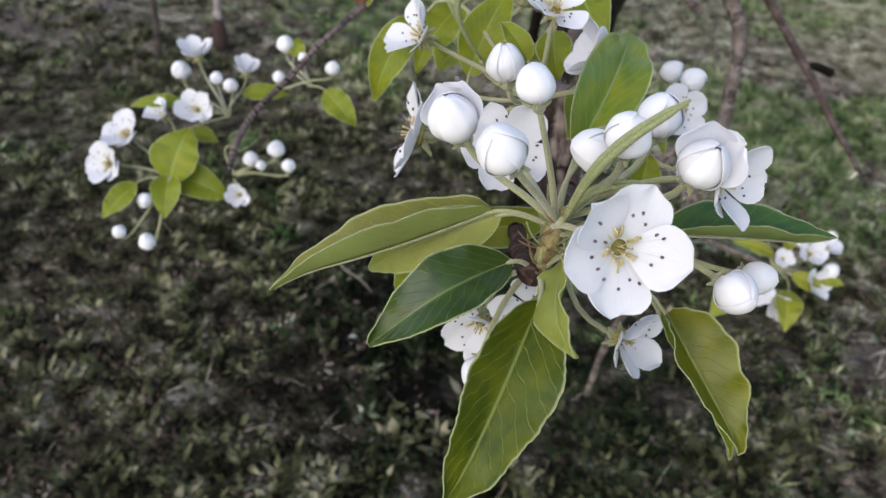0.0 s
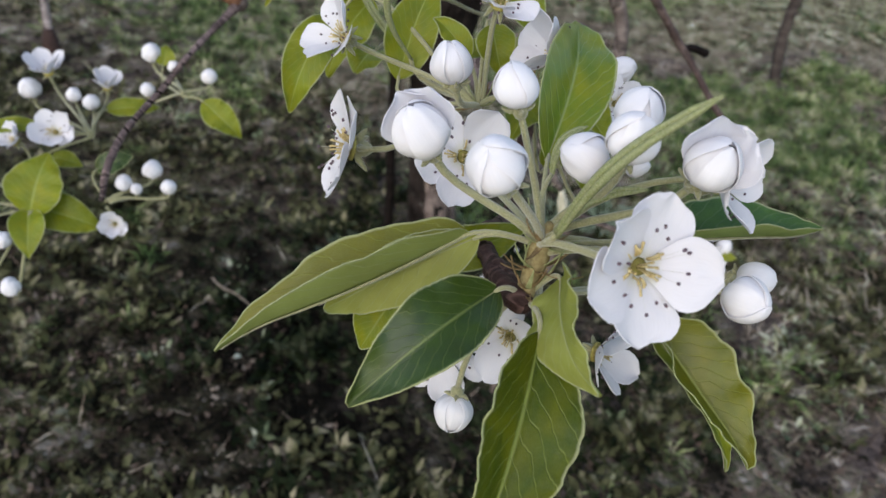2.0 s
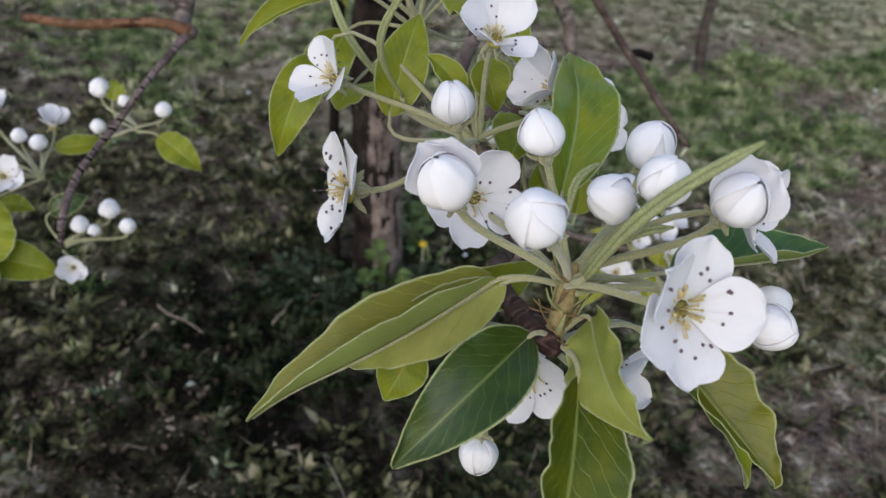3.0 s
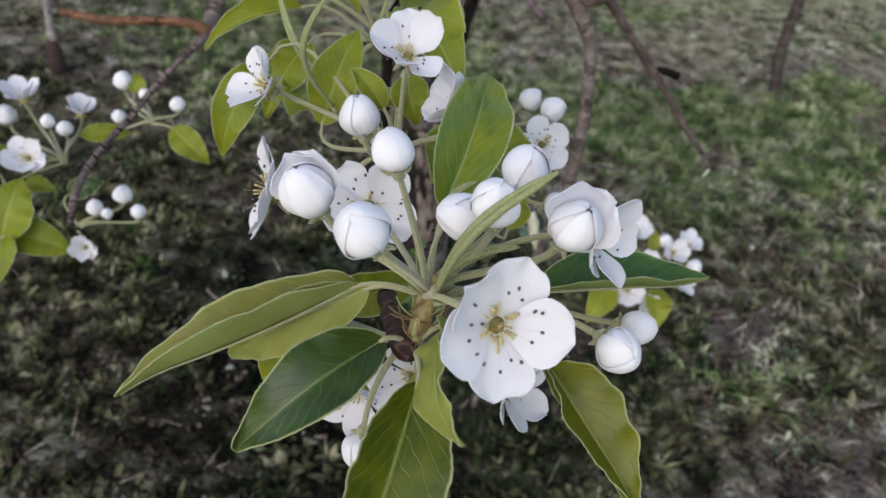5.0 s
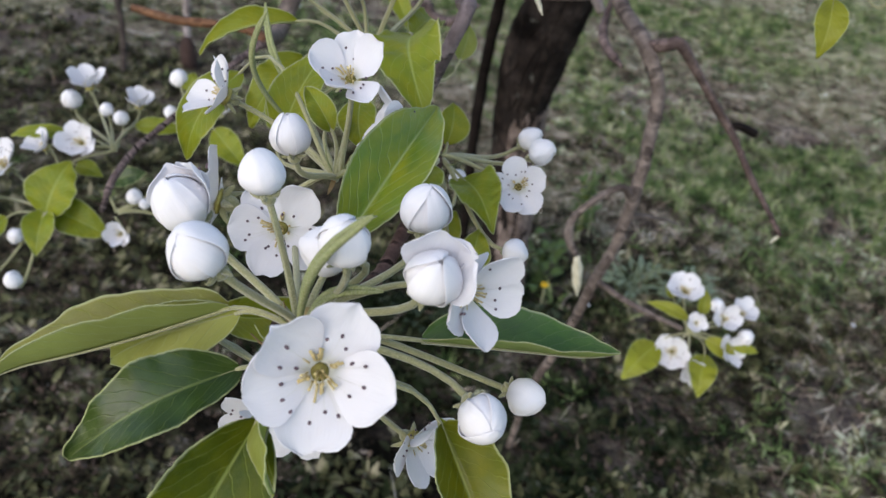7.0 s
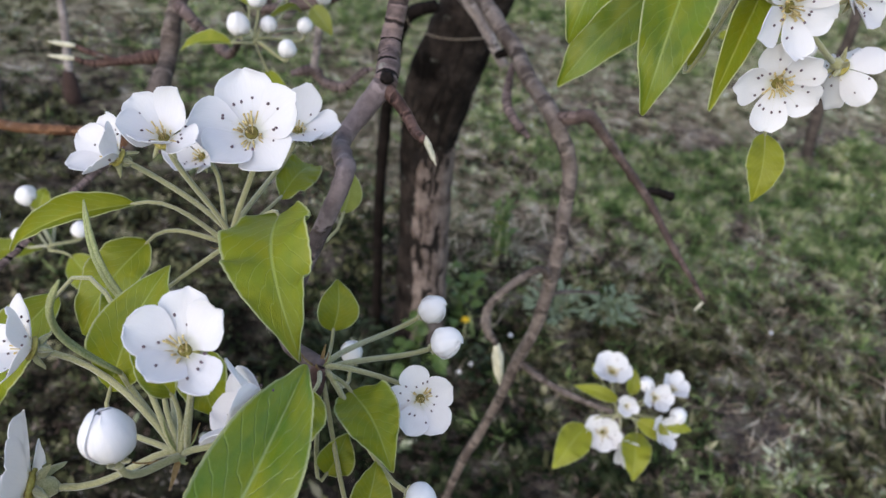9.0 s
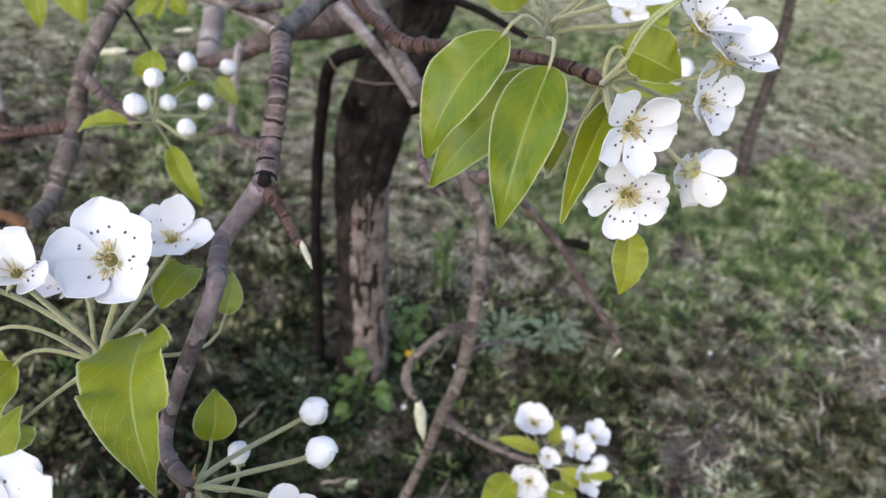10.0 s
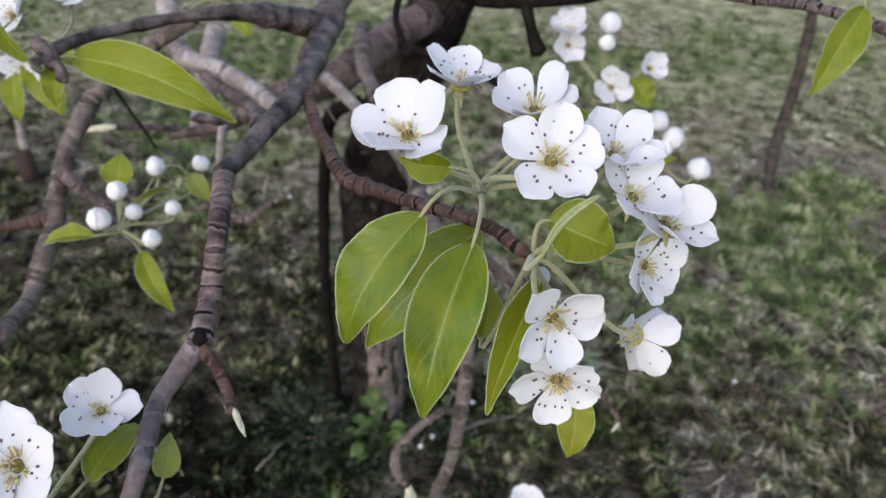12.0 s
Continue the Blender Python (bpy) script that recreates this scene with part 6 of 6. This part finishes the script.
bud(far_left, (-0.1290, 0.4951, 0.6696), (0.09, -0.37, 0.92), 0.0056, 0.0, (-0.1696, 0.4875, 0.6624))
bud(far_left, (-0.2274, 0.4541, 0.6558), (0.09, -0.37, 0.92), 0.0058, 0.0, (-0.2127, 0.4741, 0.6643))
bud(far_left, (-0.2401, 0.4309, 0.6430), (0.09, -0.37, 0.92), 0.0052, 0.0, (-0.2127, 0.4741, 0.6643))
bud(far_left, (-0.2195, 0.4282, 0.6380), (0.09, -0.37, 0.92), 0.0064, 0.0, (-0.2127, 0.4741, 0.6643))
leaf(far_left, (-0.2147, 0.4726, 0.6626), (-0.2033, 0.4982, 0.6950), (0.12, -0.64, 0.76), 0.0408, 15, 0.1, 0.1, (-0.2127, 0.4741, 0.6643), leaf_young)
leaf(far_left, (-0.2146, 0.4837, 0.6606), (-0.1725, 0.4767, 0.6486), (0.12, -0.64, 0.76), 0.0288, 15, 0.1, 0.1, (-0.2127, 0.4741, 0.6643), leaf_young)
leaf(far_left, (-0.2150, 0.4752, 0.6659), (-0.2127, 0.4477, 0.6465), (0.12, -0.64, 0.76), 0.0240, 15, 0.1, 0.1, (-0.2127, 0.4741, 0.6643), leaf_young)
leaf(far_left, (-0.2355, 0.4611, 0.6654), (-0.2536, 0.4361, 0.6506), (0.12, -0.64, 0.76), 0.0192, 15, 0.1, 0.1, (-0.2127, 0.4741, 0.6643), leaf_young)
leaf(far_left, (-0.2144, 0.5263, 0.6995), (-0.2534, 0.5131, 0.7015), (0.12, -0.64, 0.76), 0.0120, 15, 0.1, 0.1, (-0.1809, 0.5232, 0.6932), leaf_young)
leaf(far_left, (-0.1776, 0.5525, 0.6982), (-0.1432, 0.5645, 0.6951), (0.12, -0.64, 0.76), 0.0156, 15, 0.1, 0.1, (-0.1809, 0.5232, 0.6932), leaf_young)
leaf(far_left, (-0.1036, 0.5202, 0.7226), (-0.0784, 0.5064, 0.7028), (0.12, -0.64, 0.76), 0.0216, 15, 0.1, 0.1, (-0.1165, 0.5217, 0.7254), leaf_young)
leaf(far_left, (-0.1758, 0.5007, 0.6800), (-0.1528, 0.5074, 0.6871), (0.12, -0.64, 0.76), 0.0168, 15, 0.1, 0.1, (-0.1696, 0.4875, 0.6624), leaf_dark)
leaf(far_left, (-0.1345, 0.5549, 0.7318), (-0.1313, 0.5637, 0.7431), (0.12, -0.64, 0.76), 0.0156, 15, 0.1, 0.1, (-0.1165, 0.5217, 0.7254), leaf_young)
leaf(far_left, (-0.2081, 0.5129, 0.6816), (-0.1880, 0.5106, 0.6772), (0.12, -0.64, 0.76), 0.0144, 15, 0.1, 0.1, (-0.1809, 0.5232, 0.6932), leaf_young)

low_right = cluster((0.2771, 0.5595, 0.5631), "low cluster of small white pear flowers with yellow-green leaves")
flower(low_right, (0.2755, 0.5787, 0.5902), (-0.20, -0.41, 0.89), 0.0353, 34, 30, (0.2839, 0.5586, 0.5630))
flower(low_right, (0.2851, 0.5555, 0.5763), (-0.10, -0.75, 0.65), 0.0217, 40, 30, (0.2839, 0.5586, 0.5630))
flower(low_right, (0.2793, 0.5709, 0.5280), (-0.19, -0.81, 0.56), 0.0348, 16, 30, (0.2839, 0.5586, 0.5630))
flower(low_right, (0.3105, 0.5651, 0.5767), (0.10, -0.68, 0.73), 0.0308, 36, 30, (0.2839, 0.5586, 0.5630))
flower(low_right, (0.3274, 0.5752, 0.5764), (0.20, -0.27, 0.94), 0.0296, 36, 30, (0.2839, 0.5586, 0.5630))
flower(low_right, (0.3162, 0.5504, 0.5567), (0.41, -0.73, 0.54), 0.0331, 36, 30, (0.2839, 0.5586, 0.5630))
flower(low_right, (0.2989, 0.5616, 0.5181), (0.02, -0.91, 0.40), 0.0296, 34, 30, (0.2839, 0.5586, 0.5630))
bud(low_right, (0.3031, 0.5720, 0.5853), (0.30, -0.46, 0.84), 0.0064, 0.0, (0.2839, 0.5586, 0.5630))
bud(low_right, (0.3301, 0.5562, 0.5673), (0.30, -0.46, 0.84), 0.0070, 0.0, (0.2839, 0.5586, 0.5630))
leaf(low_right, (0.2648, 0.5743, 0.5306), (0.2360, 0.5423, 0.5151), (-0.10, -0.68, 0.72), 0.0310, 15, 0.1, 0.1, (0.2839, 0.5586, 0.5630), leaf_yellow)
leaf(low_right, (0.3077, 0.5694, 0.5307), (0.3008, 0.5337, 0.5136), (-0.10, -0.68, 0.72), 0.0280, 15, 0.1, 0.1, (0.2839, 0.5586, 0.5630), leaf_yellow)
leaf(low_right, (0.2811, 0.5653, 0.5721), (0.2466, 0.5736, 0.5782), (-0.10, -0.68, 0.72), 0.0120, 15, 0.1, 0.1, (0.2839, 0.5586, 0.5630), leaf_yellow)
leaf(low_right, (0.2922, 0.5673, 0.5768), (0.2935, 0.5791, 0.5938), (-0.10, -0.68, 0.72), 0.0120, 15, 0.1, 0.1, (0.2839, 0.5586, 0.5630), leaf_yellow)
leaf(low_right, (0.2977, 0.5553, 0.5606), (0.3257, 0.5447, 0.5501), (-0.10, -0.68, 0.72), 0.0160, 15, 0.1, 0.1, (0.2839, 0.5586, 0.5630), leaf_yellow)
leaf(low_right, (0.3206, 0.5515, 0.5590), (0.3412, 0.5486, 0.5583), (-0.10, -0.68, 0.72), 0.0100, 15, 0.1, 0.1, (0.2839, 0.5586, 0.5630), leaf_yellow)
leaf(low_right, (0.2694, 0.5835, 0.5786), (0.2629, 0.5905, 0.5874), (-0.10, -0.68, 0.72), 0.0100, 15, 0.1, 0.1, (0.2839, 0.5586, 0.5630), leaf_yellow)

distant = cluster((0.3312, 0.7070, 0.8696), "cluster of white pear blossom on a further branch")
flower(distant, (0.2981, 0.7430, 0.9180), (-0.27, -0.50, 0.82), 0.0340, 40, 10, (0.3312, 0.7070, 0.8696))
flower(distant, (0.2961, 0.7374, 0.9093), (-0.08, -0.96, 0.28), 0.0300, 40, 10, (0.3312, 0.7070, 0.8696))
flower(distant, (0.3279, 0.7177, 0.8849), (-0.18, -0.87, 0.46), 0.0340, 36, 10, (0.3312, 0.7070, 0.8696))
flower(distant, (0.3553, 0.7234, 0.8976), (0.22, -0.81, 0.55), 0.0280, 40, 10, (0.3312, 0.7070, 0.8696))
bud(distant, (0.3272, 0.7440, 0.9239), (0.03, -0.44, 0.90), 0.0080, 0.0, (0.3312, 0.7070, 0.8696))
bud(distant, (0.3247, 0.7363, 0.9120), (0.03, -0.44, 0.90), 0.0064, 0.0, (0.3312, 0.7070, 0.8696))
bud(distant, (0.3741, 0.7312, 0.8521), (0.03, -0.44, 0.90), 0.0085, 0.0, (0.3312, 0.7070, 0.8696))
bud(distant, (0.3859, 0.7230, 0.8417), (0.03, -0.44, 0.90), 0.0085, 0.0, (0.3312, 0.7070, 0.8696))
bud(distant, (0.3798, 0.7193, 0.8352), (0.03, -0.44, 0.90), 0.0066, 0.0, (0.3312, 0.7070, 0.8696))
bud(distant, (0.4056, 0.7081, 0.8226), (0.03, -0.44, 0.90), 0.0089, 0.0, (0.3312, 0.7070, 0.8696))
bud(distant, (0.3632, 0.7246, 0.8406), (0.03, -0.44, 0.90), 0.0075, 0.0, (0.3312, 0.7070, 0.8696))
leaf(distant, (0.3437, 0.7200, 0.8909), (0.3561, 0.7075, 0.8742), (-0.08, -0.83, 0.56), 0.0220, 15, 0.1, 0.1, (0.3312, 0.7070, 0.8696), leaf_young)
leaf(distant, (0.3369, 0.7154, 0.8230), (0.3894, 0.7142, 0.8291), (-0.08, -0.83, 0.56), 0.0140, 15, 0.1, 0.1, (0.3312, 0.7070, 0.8696), leaf_young)

left_spur = cluster((-0.0127, 0.5685, 0.9502), "spur with one long yellow-green leaf and white flowers")
leaf(left_spur, (0.0042, 0.5709, 0.9564), (0.0846, 0.5436, 0.9369), (0.02, -0.74, 0.68), 0.0270, 25, 0.1, 0.1, (-0.0127, 0.5693, 0.9513), leaf_young)
flower(left_spur, (-0.0298, 0.5947, 0.9684), (-0.38, -0.56, 0.74), 0.0340, 30, 0, (-0.0127, 0.5685, 0.9502))
flower(left_spur, (-0.0101, 0.6191, 0.9718), (0.03, -0.44, 0.90), 0.0340, 30, 0, (-0.0127, 0.5685, 0.9502))
leaf(left_spur, (-0.0082, 0.5785, 0.9478), (-0.0082, 0.5672, 0.9310), (-0.08, -0.83, 0.56), 0.0140, 25, 0.1, 0.1, (-0.0127, 0.5685, 0.9502), leaf_young)
leaf(left_spur, (-0.0140, 0.5613, 0.9573), (-0.0305, 0.5748, 0.9748), (-0.38, -0.77, 0.52), 0.0120, 45, 0.1, 0.1, (-0.0127, 0.5685, 0.9502), leaf_young)

back_left = cluster((-0.1044, 0.8024, 0.8840), "pale blossom and hanging leaves of a further spur")
flower(back_left, (-0.1099, 0.7693, 0.8708), (-0.10, -0.98, 0.20), 0.0340, 20, 0, (-0.1044, 0.8024, 0.8840))
leaf(back_left, (-0.1004, 0.7846, 0.8768), (-0.0816, 0.7474, 0.8447), (-0.11, -0.81, 0.57), 0.0340, 15, 0.1, 0.1, (-0.1044, 0.8024, 0.8840), leaf_young)
leaf(back_left, (-0.1175, 0.7687, 0.8686), (-0.1124, 0.7464, 0.8376), (-0.11, -0.81, 0.57), 0.0200, 15, 0.1, 0.1, (-0.1044, 0.8024, 0.8840), leaf_young)
leaf(back_left, (-0.0870, 0.7959, 0.8779), (-0.0805, 0.7878, 0.8675), (-0.11, -0.81, 0.57), 0.0160, 15, 0.1, 0.1, (-0.1044, 0.8024, 0.8840), leaf_young)

far_leaves = cluster((-0.0806, 1.0293, 0.8091), "small fresh leaves and buds on a further branch")
leaf(far_leaves, (-0.0836, 1.0123, 0.7843), (-0.1075, 1.0006, 0.7632), (-0.11, -0.81, 0.57), 0.0220, 15, 0.1, 0.1, (-0.0806, 1.0293, 0.8091), leaf_young)
leaf(far_leaves, (-0.0806, 1.0104, 0.7821), (-0.0836, 0.9968, 0.7622), (-0.11, -0.81, 0.57), 0.0180, 15, 0.1, 0.1, (-0.0806, 1.0293, 0.8091), leaf_young)
leaf(far_leaves, (-0.0687, 1.0093, 0.7828), (-0.0537, 0.9977, 0.7690), (-0.11, -0.81, 0.57), 0.0200, 15, 0.1, 0.1, (-0.0806, 1.0293, 0.8091), leaf_young)
leaf(far_leaves, (0.0109, 1.0028, 0.8438), (0.0282, 0.9870, 0.8230), (-0.11, -0.81, 0.57), 0.0200, 15, 0.1, 0.1, (-0.0806, 1.0293, 0.8091), leaf_young)

top_right = cluster((0.4141, 0.5934, 0.9979), "hanging yellow-green leaf on a near branch")
leaf(top_right, (0.4171, 0.5856, 0.9867), (0.3889, 0.5615, 0.9468), (-0.08, -0.83, 0.56), 0.0240, 25, 0.1, 0.1, (0.4141, 0.5934, 0.9979), leaf_young)

# things on the ground
sapling((1.296, 2.128, 0.0), (1.262, 2.150, 0.95), 0.0155)
sapling((-0.945, 2.080, 0.0), (-0.93, 2.10, 0.9), 0.008)
sapling((-0.790, 2.180, 0.0), (-0.745, 2.19, 0.8), 0.010, True)
tie_wire()
weed_clump((0.1560, 1.1760, 0.0000), 0.042, 20, 3, None, (0.024, 0.034), 0.11)
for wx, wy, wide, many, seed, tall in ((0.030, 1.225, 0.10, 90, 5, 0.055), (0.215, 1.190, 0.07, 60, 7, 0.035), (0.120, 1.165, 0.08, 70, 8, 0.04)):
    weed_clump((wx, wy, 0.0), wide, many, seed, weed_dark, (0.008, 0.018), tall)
weed_clump((0.2380, 1.3100, 0.0000), 0.035, 16, 9, None, (0.018, 0.030), 0.16)
weed_clump((0.4340, 1.3480, 0.0000), 0.055, 60, 11, weed_grey)
weed_clump((0.5450, 1.3440, 0.0000), 0.055, 60, 13, weed_grey)
shoot((0.3420, 1.5210, 0.0000), 0.15, 4)
dandelion((0.2470, 1.2500, 0.0600))

# sticks lying on the ground
fallen_twig((0.1220, 1.0430, 0.0120), (0.2260, 1.1210, 0.0120), 0.0014)
fallen_twig((-0.0500, 1.1190, 0.0120), (-0.0100, 1.1820, 0.0120), 0.0012)
fallen_twig((0.0950, 0.9970, 0.0120), (0.1330, 1.0050, 0.0120), 0.0018)
fallen_twig((0.4160, 1.2180, 0.0120), (0.4920, 1.2670, 0.0120), 0.0016)
fallen_twig((0.4820, 1.4700, 0.0120), (0.5580, 1.4950, 0.0120), 0.0013)
fallen_twig((-0.2750, 1.4150, 0.0120), (-0.1960, 1.4620, 0.0120), 0.0015)
fallen_twig((0.7080, 1.3430, 0.0120), (0.5950, 1.3770, 0.0120), 0.0014)
fallen_twig((0.8980, 1.1410, 0.0120), (0.8830, 1.0670, 0.0120), 0.0013)
fallen_twig((1.0190, 1.1290, 0.0120), (0.9950, 1.0660, 0.0120), 0.0013)
fallen_twig((0.4970, 1.0330, 0.0120), (0.6000, 1.0990, 0.0120), 0.0013)
fallen_twig((0.2890, 1.2560, 0.0120), (0.3430, 1.3560, 0.0120), 0.0012)
fallen_twig((-0.2480, 1.1950, 0.0120), (-0.1660, 1.1140, 0.0120), 0.0013)
